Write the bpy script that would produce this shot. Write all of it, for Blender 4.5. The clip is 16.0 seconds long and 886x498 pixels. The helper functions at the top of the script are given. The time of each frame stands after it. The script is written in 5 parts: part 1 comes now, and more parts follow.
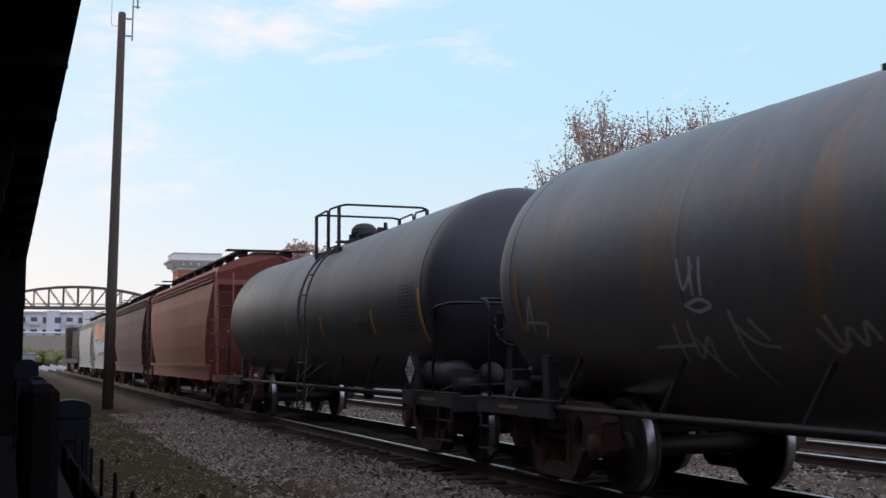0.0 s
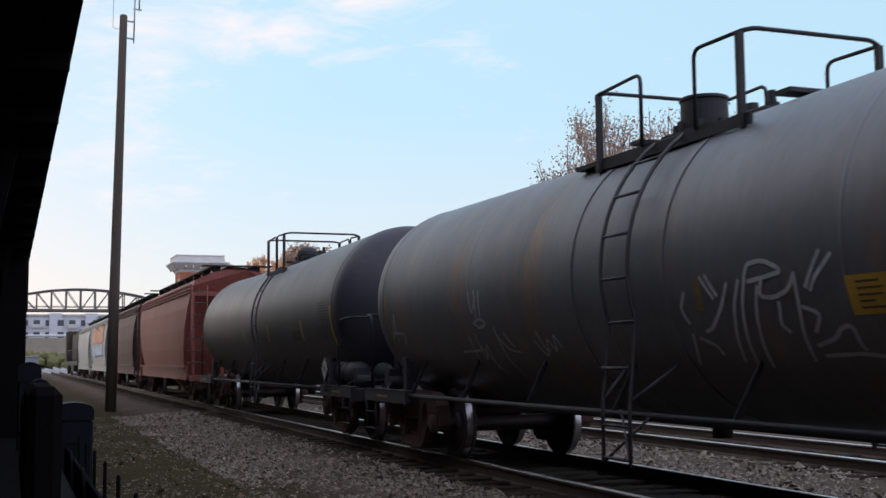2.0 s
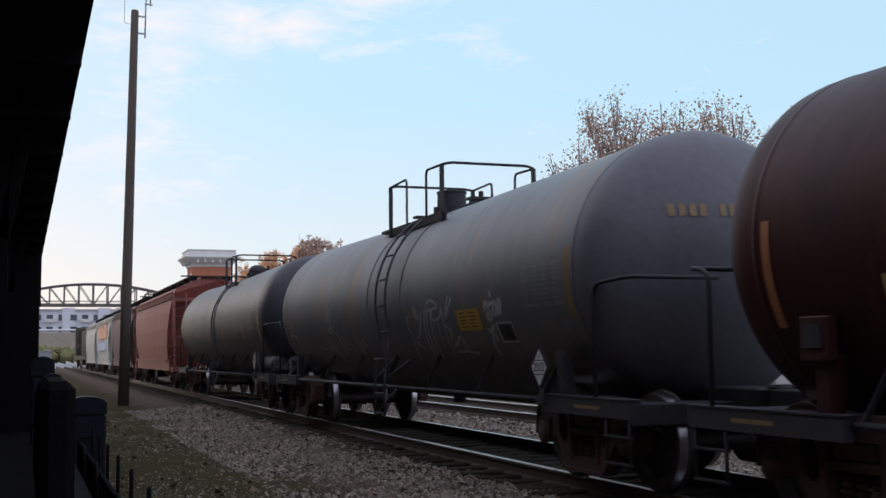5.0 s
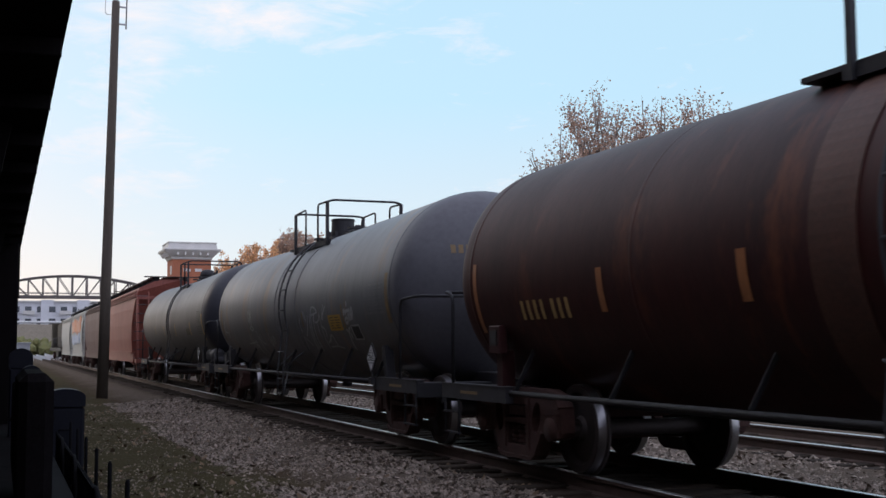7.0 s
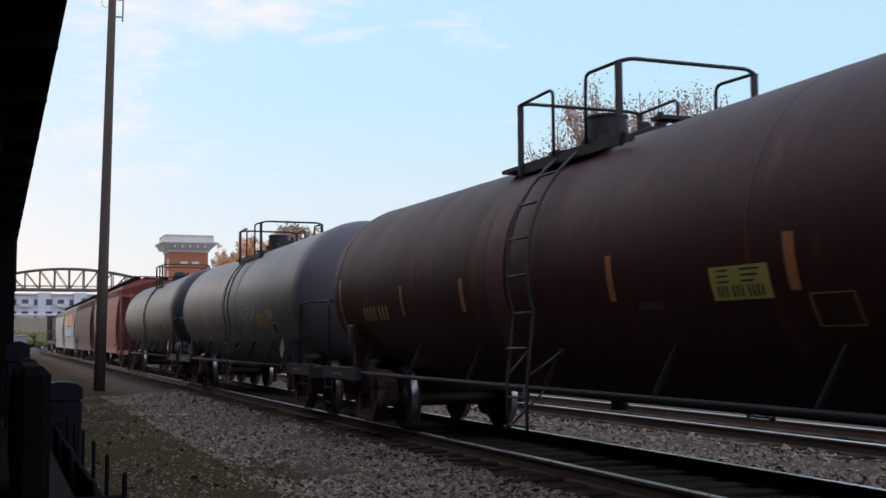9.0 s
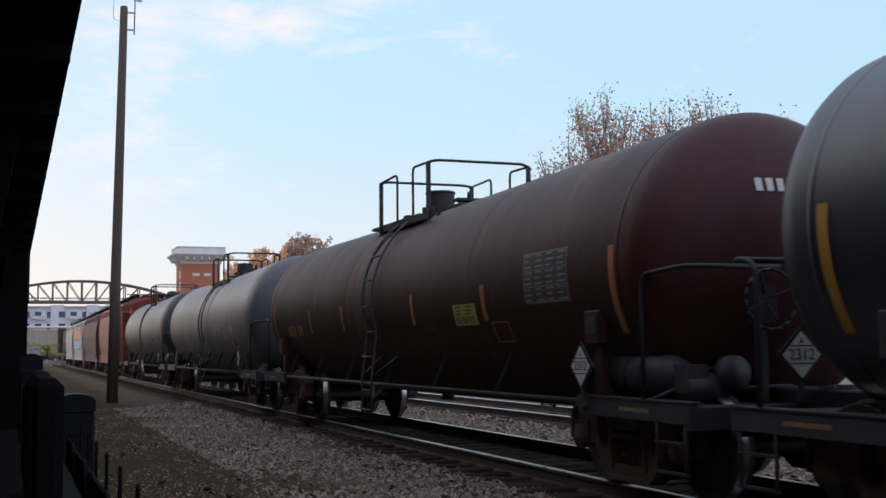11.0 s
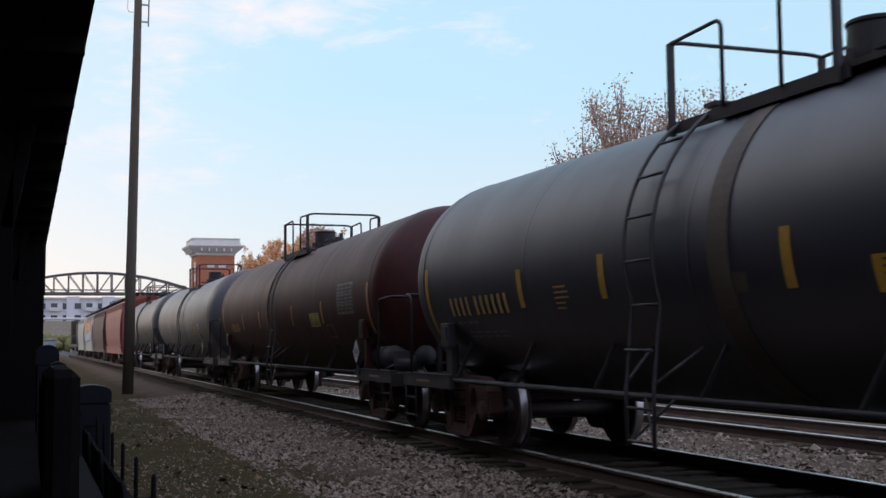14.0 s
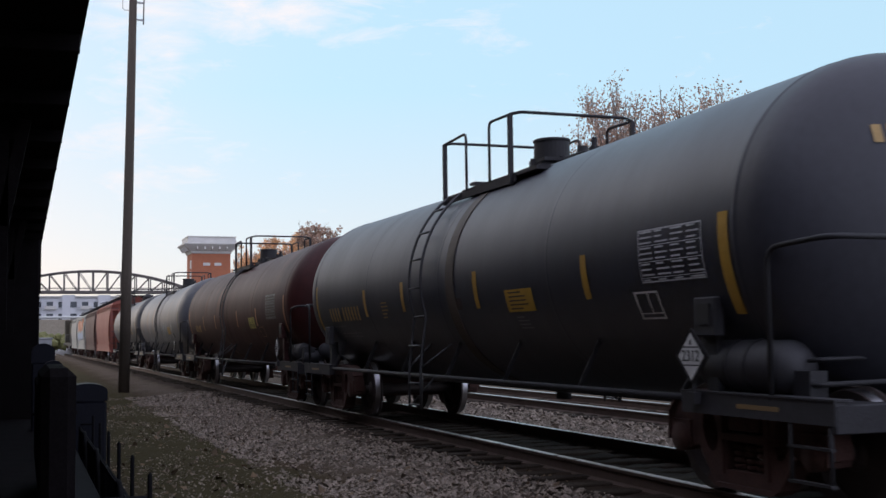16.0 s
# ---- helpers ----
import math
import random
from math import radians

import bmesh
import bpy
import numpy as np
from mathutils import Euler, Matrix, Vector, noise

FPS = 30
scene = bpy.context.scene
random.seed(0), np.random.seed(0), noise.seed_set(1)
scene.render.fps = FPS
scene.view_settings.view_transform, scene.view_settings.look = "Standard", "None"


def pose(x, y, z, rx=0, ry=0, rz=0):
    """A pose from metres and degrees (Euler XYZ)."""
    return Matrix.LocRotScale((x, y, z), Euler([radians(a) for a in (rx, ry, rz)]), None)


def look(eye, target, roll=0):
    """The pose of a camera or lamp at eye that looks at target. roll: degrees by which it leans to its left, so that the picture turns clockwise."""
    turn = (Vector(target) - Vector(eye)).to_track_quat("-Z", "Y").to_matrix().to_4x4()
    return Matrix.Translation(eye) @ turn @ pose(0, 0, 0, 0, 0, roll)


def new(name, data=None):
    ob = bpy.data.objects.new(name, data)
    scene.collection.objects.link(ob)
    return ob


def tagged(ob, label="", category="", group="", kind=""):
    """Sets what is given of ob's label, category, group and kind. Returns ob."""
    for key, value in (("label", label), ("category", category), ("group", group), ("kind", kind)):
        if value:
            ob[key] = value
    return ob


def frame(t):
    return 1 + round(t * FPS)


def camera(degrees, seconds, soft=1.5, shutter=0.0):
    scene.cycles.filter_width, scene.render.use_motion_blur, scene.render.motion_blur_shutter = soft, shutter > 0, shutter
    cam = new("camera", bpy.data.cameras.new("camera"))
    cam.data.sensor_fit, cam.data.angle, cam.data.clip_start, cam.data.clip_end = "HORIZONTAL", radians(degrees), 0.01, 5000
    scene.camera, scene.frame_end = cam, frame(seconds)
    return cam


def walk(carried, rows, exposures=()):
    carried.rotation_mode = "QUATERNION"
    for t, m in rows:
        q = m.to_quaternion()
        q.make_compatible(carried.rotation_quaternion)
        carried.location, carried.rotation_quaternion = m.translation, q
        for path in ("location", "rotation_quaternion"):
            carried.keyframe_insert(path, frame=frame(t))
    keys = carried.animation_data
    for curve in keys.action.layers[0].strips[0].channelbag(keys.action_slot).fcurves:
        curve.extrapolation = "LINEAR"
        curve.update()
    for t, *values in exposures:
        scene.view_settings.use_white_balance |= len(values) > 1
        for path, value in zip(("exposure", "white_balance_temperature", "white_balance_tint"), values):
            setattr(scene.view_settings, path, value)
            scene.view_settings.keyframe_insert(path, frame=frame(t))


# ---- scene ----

# ---- camera and its way ----
EYE = 1.283         # above the rail's top, which is z = 0
TRACK = 6.207       # the track's middle, to the right of the camera
cam = camera(42.0, 16.0, soft=1.5, shutter=0.4)
TURNS = [  # seconds, degrees to the right of the track, upwards, lean
    (0, 20.71, 5.30, -0.32), (0.5, 20.63, 5.29, -0.43), (1, 20.48, 5.35, -0.39), (1.5, 20.59, 5.42, -0.47), (2, 20.60, 5.36, -0.54),
    (2.5, 20.49, 5.31, -0.65), (3, 20.21, 5.25, -0.62), (3.5, 20.00, 5.21, -0.62), (4, 19.88, 5.17, -0.65), (6.5, 20.73, 4.85, -0.42),
    (7, 20.97, 4.77, -0.31), (7.5, 21.03, 4.68, -0.32), (8, 21.07, 4.63, -0.44), (8.5, 21.07, 4.53, -0.43), (9, 21.11, 4.42, -0.30),
    (11.5, 20.29, 5.01, -0.71), (12, 20.01, 4.99, -0.83), (12.5, 19.81, 4.91, -0.88), (13, 19.74, 4.76, -0.66), (13.5, 19.73, 4.60, -0.53),
    (14, 19.84, 4.50, -0.62), (14.5, 20.04, 4.51, -0.63), (15, 20.16, 4.41, -0.59), (15.5, 20.12, 4.34, -0.64), (16, 20.04, 4.38, -0.76)]
walk(cam, [(t, pose(0, 0, EYE, 90 + up, 0, -right) @ pose(0, 0, 0, 0, 0, lean)) for t, right, up, lean in TURNS],
     [(0, 0.0, 6500, 15), (16, 0.0, 6500, 15)])

# how far the train has gone
GONE_T = [0, 0.5, 1, 1.5, 2, 2.5, 3, 3.5, 4, 6.5, 7, 7.5, 8, 8.5, 9, 11.5, 12, 12.5, 13, 13.5, 14, 14.5, 15, 15.5, 16]
GONE_S = [0.00, 1.13, 2.25, 3.33, 4.44, 5.58, 6.76, 7.94, 9.15, 15.28, 16.56, 17.84, 19.16, 20.49, 21.82, 28.73, 30.11, 31.48, 32.81, 34.11, 35.46, 36.85, 38.24, 39.70, 41.19]

# ---- sky, sun ----
SUN_EL, SUN_AZ = 20.0, -38.0   # degrees; azimuth from +y towards +x


def build_sky():
    w = bpy.data.worlds.new("sky")
    scene.world = w
    w.use_nodes = True
    nt = w.node_tree
    nt.nodes.clear()
    N, L = nt.nodes.new, nt.links.new
    out, bg, sky = N("ShaderNodeOutputWorld"), N("ShaderNodeBackground"), N("ShaderNodeTexSky")
    sky.sky_type, sky.sun_disc = "NISHITA", False
    sky.sun_elevation, sky.sun_rotation = radians(SUN_EL), radians(SUN_AZ)
    sky.air_density, sky.dust_density, sky.ozone_density = 1.0, 1.2, 1.5
    tc = N("ShaderNodeTexCoord")
    # thin cirrus: stretched noise, thicker round one bank
    mp = N("ShaderNodeMapping")
    mp.inputs["Rotation"].default_value = (0.0, radians(-14), radians(-16))
    mp.inputs["Scale"].default_value = (6.6, 6.6, 22.0)
    no = N("ShaderNodeTexNoise")
    no.inputs["Scale"].default_value, no.inputs["Detail"].default_value, no.inputs["Roughness"].default_value = 1.9, 12, 0.66
    no.inputs["Distortion"].default_value = 0.5
    L(tc.outputs["Generated"], mp.inputs["Vector"]), L(mp.outputs[0], no.inputs["Vector"])

    def bank(az, el, wide, high, turn):
        m = N("ShaderNodeMapping")
        m.vector_type = "TEXTURE"
        m.inputs["Rotation"].default_value = (0, 0, 0)
        a, e = radians(az), radians(el)
        q = Euler((e, radians(turn), -a)).to_matrix().to_euler()
        m.inputs["Location"].default_value = (math.sin(a) * math.cos(e), math.cos(a) * math.cos(e), math.sin(e))
        m.inputs["Rotation"].default_value = q
        m.inputs["Scale"].default_value = (wide, 0.6, high)
        g = N("ShaderNodeTexGradient")
        g.gradient_type = "SPHERICAL"
        L(tc.outputs["Generated"], m.inputs["Vector"]), L(m.outputs[0], g.inputs["Vector"])
        return g.outputs["Fac"]

    def calc(op, a, b):
        m = N("ShaderNodeMath")
        m.operation = op
        for i, v in enumerate((a, b)):
            if isinstance(v, (int, float)):
                m.inputs[i].default_value = v
            else:
                L(v, m.inputs[i])
        return m.outputs[0]

    banks = calc("MAXIMUM", bank(12.0, 15.9, 0.140, 0.050, -8), bank(16.2, 17.4, 0.120, 0.042, -10))
    banks = calc("MAXIMUM", banks, calc("MULTIPLY", bank(6.0, 15.3, 0.109, 0.068, 0), 0.7))
    banks = calc("MAXIMUM", banks, calc("MULTIPLY", bank(5.3, 9.3, 0.095, 0.095, 0), 0.55))
    banks = calc("MAXIMUM", banks, calc("MULTIPLY", bank(22.0, 14.7, 0.061, 0.041, 0), 0.45))
    banks = calc("MAXIMUM", banks, calc("MULTIPLY", bank(6.7, 13.7, 0.027, 0.014, -8), 0.8))
    thick = calc("ADD", calc("MULTIPLY", banks, 0.95), calc("MULTIPLY", calc("SUBTRACT", no.outputs["Fac"], 0.60), 2.4))
    ramp = N("ShaderNodeValToRGB")
    ramp.color_ramp.elements[0].position, ramp.color_ramp.elements[1].position = 0.0, 0.9
    L(thick, ramp.inputs[0])
    mix = N("ShaderNodeMixRGB")
    mix.inputs[2].default_value = (7.2, 6.95, 6.9, 1)
    L(ramp.outputs[0], mix.inputs[0])
    # haze over the whole sky, whiter towards the horizon
    sep = N("ShaderNodeSeparateXYZ")
    L(tc.outputs["Generated"], sep.inputs[0])
    low = N("ShaderNodeMapRange")
    low.inputs[1].default_value, low.inputs[2].default_value, low.inputs[3].default_value, low.inputs[4].default_value = 0.0, 0.21, 1.0, 0.0
    L(sep.outputs["Z"], low.inputs[0])
    veil = N("ShaderNodeMixRGB")
    veil.inputs[1].default_value, veil.inputs[2].default_value = HAZE_UP, HAZE
    vm = N("ShaderNodeVectorMath")
    vm.operation = "DOT_PRODUCT"
    L(tc.outputs["Generated"], vm.inputs[0])
    sa, se = radians(SUN_AZ), radians(SUN_EL)
    vm.inputs[1].default_value = (math.sin(sa) * math.cos(se), math.cos(sa) * math.cos(se), math.sin(se))
    glow = N("ShaderNodeMapRange")
    glow.interpolation_type = "SMOOTHSTEP"
    glow.inputs[1].default_value, glow.inputs[2].default_value, glow.inputs[4].default_value = 0.62, 1.0, 0.9
    L(vm.outputs["Value"], glow.inputs[0])
    # thin high cloud added overhead and behind, out of view, to brighten the tank tops
    high, back = N("ShaderNodeMapRange"), N("ShaderNodeMapRange")
    for r, src, a0, a1 in ((high, "Z", 0.58, 0.85), (back, "Y", 0.25, -0.35)):
        r.interpolation_type = "SMOOTHSTEP"
        r.inputs[1].default_value, r.inputs[2].default_value = a0, a1
        L(sep.outputs[src], r.inputs[0])
    more = calc("MAXIMUM", high.outputs[0], back.outputs[0])
    L(calc("MINIMUM", calc("ADD", low.outputs[0], glow.outputs[0]), 1.0), veil.inputs[0])
    haze = N("ShaderNodeMixRGB")
    haze.inputs[0].default_value = 0.78
    top = N("ShaderNodeMixRGB")
    top.inputs[2].default_value = HAZE_TOP
    L(more, top.inputs[0]), L(veil.outputs[0], top.inputs[1])
    L(sky.outputs[0], haze.inputs[1]), L(top.outputs[0], haze.inputs[2])
    L(haze.outputs[0], mix.inputs[1])
    L(mix.outputs[0], bg.inputs[0])
    bg.inputs[1].default_value = SKY_STRENGTH
    L(bg.outputs[0], out.inputs[0])


HAZE, HAZE_UP, HAZE_TOP, SKY_STRENGTH = (6.75, 6.5, 6.45, 1), (4.4, 6.75, 7.95, 1), (8.6, 9.1, 11.5, 1), 0.137
build_sky()
scene.view_settings.exposure = 0.0
sun = new("sun", bpy.data.lights.new("sun", "SUN"))
sun.data.energy, sun.data.angle, sun.data.color = 0.35, radians(12), (1.0, 0.9, 0.78)
a, e = radians(SUN_AZ), radians(SUN_EL)
sun.matrix_basis = look((40 * math.sin(a) * math.cos(e), 40 * math.cos(a) * math.cos(e), 40 * math.sin(e)), (0, 0, 0))

# ---- materials ----


def mat(name, base, rough=0.6, metal=0.0, other=None, scale=3.0, amount=0.5, fine=0.25, bump=0.0, bump_scale=40.0, stretch=(1, 1, 1), third=None, third_scale=0.7, third_at=0.6, per_object=0.0, island=False, sheen=0.0):
    """Paint or stone of two or three tones mixed by noise at two scales, with fine relief."""
    m = bpy.data.materials.new(name)
    m.use_nodes = True
    nt = m.node_tree
    N, L = nt.nodes.new, nt.links.new
    b = nt.nodes["Principled BSDF"]
    b.inputs["Metallic"].default_value = metal
    tc, mp = N("ShaderNodeTexCoord"), N("ShaderNodeMapping")
    mp.inputs["Scale"].default_value = stretch
    L(tc.outputs["Object"], mp.inputs["Vector"])
    n1, n2 = N("ShaderNodeTexNoise"), N("ShaderNodeTexNoise")
    n1.inputs["Scale"].default_value, n1.inputs["Detail"].default_value, n1.inputs["Roughness"].default_value = scale, 6, 0.65
    n2.inputs["Scale"].default_value, n2.inputs["Detail"].default_value = scale * 14, 4
    for n in (n1, n2):
        L(mp.outputs[0], n.inputs["Vector"])
    r = N("ShaderNodeValToRGB")
    r.color_ramp.elements[0].position, r.color_ramp.elements[1].position = 0.5 - 0.3 * amount, 0.5 + 0.45 * amount
    r.color_ramp.elements[0].color = (*base, 1)
    r.color_ramp.elements[1].color = (*(other or [c * 0.7 for c in base]), 1)
    L(n1.outputs["Fac"], r.inputs[0])
    col = r.outputs[0]
    if third:
        n3, r3, mx = N("ShaderNodeTexNoise"), N("ShaderNodeValToRGB"), N("ShaderNodeMixRGB")
        n3.inputs["Scale"].default_value, n3.inputs["Detail"].default_value, n3.inputs["Roughness"].default_value = third_scale, 8, 0.7
        L(mp.outputs[0], n3.inputs["Vector"])
        r3.color_ramp.elements[0].position, r3.color_ramp.elements[1].position = third_at, third_at + 0.12
        L(n3.outputs["Fac"], r3.inputs[0]), L(r3.outputs[0], mx.inputs[0]), L(col, mx.inputs[1])
        mx.inputs[2].default_value = (*third, 1)
        col = mx.outputs[0]
    hs = N("ShaderNodeHueSaturation")
    mr = N("ShaderNodeMapRange")
    mr.inputs[1].default_value, mr.inputs[2].default_value = 0.3, 0.7
    mr.inputs[3].default_value, mr.inputs[4].default_value = 1 - fine, 1 + fine
    L(n2.outputs["Fac"], mr.inputs[0])
    val = mr.outputs[0]
    if per_object or island:
        src = N("ShaderNodeNewGeometry").outputs["Random Per Island"] if island else N("ShaderNodeObjectInfo").outputs["Random"]
        ro, mu = N("ShaderNodeMapRange"), N("ShaderNodeMath")
        k = per_object or 0.4
        ro.inputs[3].default_value, ro.inputs[4].default_value = 1 - k, 1 + k
        mu.operation = "MULTIPLY"
        L(src, ro.inputs[0]), L(ro.outputs[0], mu.inputs[0]), L(val, mu.inputs[1])
        val = mu.outputs[0]
    L(val, hs.inputs["Value"]), L(col, hs.inputs["Color"])
    L(hs.outputs[0], b.inputs["Base Color"])
    rr = N("ShaderNodeMapRange")
    rr.inputs[3].default_value, rr.inputs[4].default_value = max(0.03, rough - 0.1), min(1, rough + 0.12)
    L(n1.outputs["Fac"], rr.inputs[0]), L(rr.outputs[0], b.inputs["Roughness"])
    if bump:
        n4, bp = N("ShaderNodeTexNoise"), N("ShaderNodeBump")
        n4.inputs["Scale"].default_value, n4.inputs["Detail"].default_value = bump_scale, 5
        bp.inputs["Strength"].default_value, bp.inputs["Distance"].default_value = bump, 0.02
        L(mp.outputs[0], n4.inputs["Vector"]), L(n4.outputs["Fac"], bp.inputs["Height"]), L(bp.outputs[0], b.inputs["Normal"])
    return m


def plain(name, base, rough=0.6, metal=0.0):
    return mat(name, base, rough, metal, other=[c * 0.8 for c in base], scale=6, amount=0.6, fine=0.12, bump=0.1, bump_scale=60)


TANK_BLACK = mat("worn_black_tank_paint", (0.010, 0.014, 0.030), 0.44, 0, (0.008, 0.010, 0.020), 0.9, 0.8, 0.16, 0.06, 30, (0.5, 1.3, 0.5), (0.030, 0.031, 0.040), 0.8, 0.64)
TANK_GREY = mat("weathered_grey_tank_paint", (0.115, 0.120, 0.128), 0.45, 0, (0.066, 0.069, 0.074), 0.8, 0.8, 0.12, 0.06, 30, (0.5, 1.3, 0.5), (0.17, 0.105, 0.06), 0.9, 0.53)
TANK_DARKGREY = mat("sooty_grey_tank_paint", (0.056, 0.058, 0.063), 0.45, 0, (0.042, 0.042, 0.046), 0.8, 0.8, 0.12, 0.06, 30, (0.5, 1.3, 0.5), (0.10, 0.085, 0.07), 0.9, 0.64)
TANK_BROWN = mat("rusty_brown_tank_paint", (0.060, 0.012, 0.009), 0.5, 0, (0.026, 0.014, 0.016), 0.8, 0.8, 0.14, 0.08, 30, (0.5, 1.3, 0.5), (0.12, 0.036, 0.018), 0.9, 0.56)
for m, ior in ((TANK_BLACK, 1.9), (TANK_GREY, 1.8), (TANK_DARKGREY, 1.7), (TANK_BROWN, 1.32)):   # glossy enamel
    m.node_tree.nodes["Principled BSDF"].inputs["IOR"].default_value = ior
HEAD_BLUE = mat("faded_blue_grey_head_paint", (0.10, 0.10, 0.11), 0.5, 0, (0.07, 0.07, 0.078), 1.0, 0.8, 0.1)
HEAD_BLACK = mat("dull_black_head_paint", (0.036, 0.037, 0.046), 0.5, 0, (0.026, 0.027, 0.034), 1.0, 0.8, 0.1)
RUST_BROWN = mat("rust_brown_band", (0.10, 0.036, 0.020), 0.6, 0, (0.050, 0.024, 0.018), 2, 0.8, 0.2)
BAND_RUST = mat("rust_streaked_band", (0.085, 0.062, 0.042), 0.6, 0, (0.040, 0.034, 0.032), 3, 0.8, 0.2)
LADDER_GREY = mat("worn_grey_ladder_paint", (0.055, 0.056, 0.060), 0.6, 0.0, (0.030, 0.030, 0.034), 5, 0.8, 0.2)
STEEL_DARK = mat("grimy_dark_steel", (0.022, 0.022, 0.026), 0.65, 0.1, (0.015, 0.0145, 0.0145), 5, 0.8, 0.2, 0.15, 50)
STEEL_GREY = mat("painted_grey_steel", (0.034, 0.034, 0.039), 0.6, 0.0, (0.021, 0.0205, 0.023), 5, 0.8, 0.2)
TRUCK_RUST = mat("brake_dust_brown_iron", (0.072, 0.030, 0.022), 0.95, 0.0, (0.030, 0.016, 0.013), 5, 0.8, 0.25, 0.3, 40)
WHEEL_IRON = mat("brown_wheel_iron", (0.06, 0.045, 0.04), 0.6, 0.4, (0.04, 0.035, 0.033), 6, 0.8, 0.2)
TREAD = mat("polished_wheel_tread", (0.38, 0.38, 0.39), 0.30, 1.0, (0.4, 0.4, 0.41), 8, 0.6, 0.1)
RAIL_TOP = mat("polished_rail_head", (0.48, 0.48, 0.50), 0.28, 1.0, (0.30, 0.30, 0.31), 6, 0.6, 0.1)
RAIL_SIDE = mat("rusty_rail_side", (0.09, 0.055, 0.04), 0.8, 0.1, (0.06, 0.04, 0.03), 6, 0.8, 0.2)
TIE = mat("creosoted_tie_wood", (0.034, 0.027, 0.021), 0.95, 0, (0.055, 0.043, 0.033), 2.5, 0.8, 0.3, 0.5, 30, (6, 1, 6), per_object=0.3)
TIE.node_tree.nodes["Principled BSDF"].inputs["IOR"].default_value = 1.15
YELLOW = mat("dusty_yellow_sticker", (0.55, 0.32, 0.03), 0.55, 0, (0.42, 0.25, 0.04), 5, 0.8, 0.15)
PALE_YELLOW = mat("faded_yellow_placard", (0.5, 0.45, 0.10), 0.55, 0, (0.4, 0.36, 0.1), 5, 0.8, 0.15)
WORN_TAPE = mat("worn_amber_tape", (0.24, 0.15, 0.05), 0.5, 0, (0.17, 0.12, 0.07), 6, 0.8, 0.15)
TAPE = mat("amber_reflective_tape", (0.50, 0.29, 0.04), 0.45, 0, (0.36, 0.21, 0.04), 6, 0.8, 0.15)
ORANGE_TAPE = mat("dirty_orange_tape", (0.42, 0.17, 0.06), 0.45, 0, (0.32, 0.12, 0.05), 6, 0.8, 0.15)
LETTER = mat("gold_stencil_paint", (0.50, 0.33, 0.12), 0.6, 0, (0.35, 0.23, 0.09), 9, 0.8, 0.2)
CHALK = mat("white_spray_paint", (0.52, 0.53, 0.54), 0.7, 0, (0.24, 0.245, 0.25), 7, 0.8, 0.2)
WHITE = mat("dirty_white_card", (0.62, 0.62, 0.6), 0.6, 0, (0.5, 0.5, 0.48), 8, 0.8, 0.1)
GREY_STENCIL = mat("faded_grey_stencil", (0.26, 0.26, 0.26), 0.7, 0, (0.17, 0.17, 0.17), 9, 0.8, 0.2)
INK = plain("black_ink", (0.02, 0.02, 0.02))
HOPPER_RED = mat("sun_faded_oxide_red_paint", (0.27, 0.075, 0.05), 0.6, 0, (0.20, 0.06, 0.045), 1.2, 0.8, 0.15, 0.08, 30, (1, 1, 0.4), (0.30, 0.12, 0.09), 1.5, 0.62)
HOPPER_BROWN = mat("dark_mineral_brown_paint", (0.09, 0.038, 0.03), 0.65, 0, (0.065, 0.03, 0.026), 1.2, 0.8, 0.15, 0.08, 30, (1, 1, 0.4))
HOPPER_WHITE = mat("grimy_white_hopper_paint", (0.42, 0.41, 0.36), 0.6, 0, (0.31, 0.31, 0.28), 1.0, 0.8, 0.12, 0.06, 30, (1, 1, 0.4))
GRAFFITI_ORANGE = mat("orange_graffiti_paint", (0.6, 0.2, 0.06), 0.6, 0, (0.62, 0.45, 0.36), 0.9, 0.5, 0.1)
GRAFFITI_BLUE = mat("blue_graffiti_paint", (0.30, 0.38, 0.5), 0.6, 0, (0.5, 0.5, 0.5), 0.9, 0.5, 0.1)
LOCO_GREEN = mat("dull_olive_locomotive_paint", (0.035, 0.032, 0.02), 0.75, 0, (0.06, 0.045, 0.025), 1.5, 0.8, 0.2)
POLE_WOOD = mat("weathered_pole_wood", (0.10, 0.08, 0.06), 0.9, 0, (0.065, 0.052, 0.042), 3, 0.9, 0.25, 0.5, 30, (4, 4, 0.3))
GALV = mat("galvanised_steel", (0.35, 0.36, 0.37), 0.5, 0.6, (0.28, 0.29, 0.3), 8, 0.8, 0.1)
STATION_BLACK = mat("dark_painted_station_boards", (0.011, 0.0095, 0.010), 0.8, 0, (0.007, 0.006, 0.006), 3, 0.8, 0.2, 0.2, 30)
UNSEEN_BRICK = mat("dark_unseen_brick", (0.10, 0.05, 0.04), 0.85, 0, (0.07, 0.035, 0.03), 3, 0.8, 0.2, 0.3, 30)
IRON_BLACK = mat("black_painted_iron", (0.010, 0.010, 0.011), 0.75, 0.0, (0.012, 0.012, 0.013), 6, 0.8, 0.2)
for m, ior in ((IRON_BLACK, 1.08), (STATION_BLACK, 1.06), (UNSEEN_BRICK, 1.1)):   # index near 1, almost no grazing sheen
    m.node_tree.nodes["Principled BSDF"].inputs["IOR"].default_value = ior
BIN_BLUE = mat("dark_navy_bin_enamel", (0.008, 0.009, 0.015), 0.55, 0.0, (0.01, 0.011, 0.017), 4, 0.8, 0.15)
BIN_BLUE.node_tree.nodes["Principled BSDF"].inputs["IOR"].default_value = 1.25
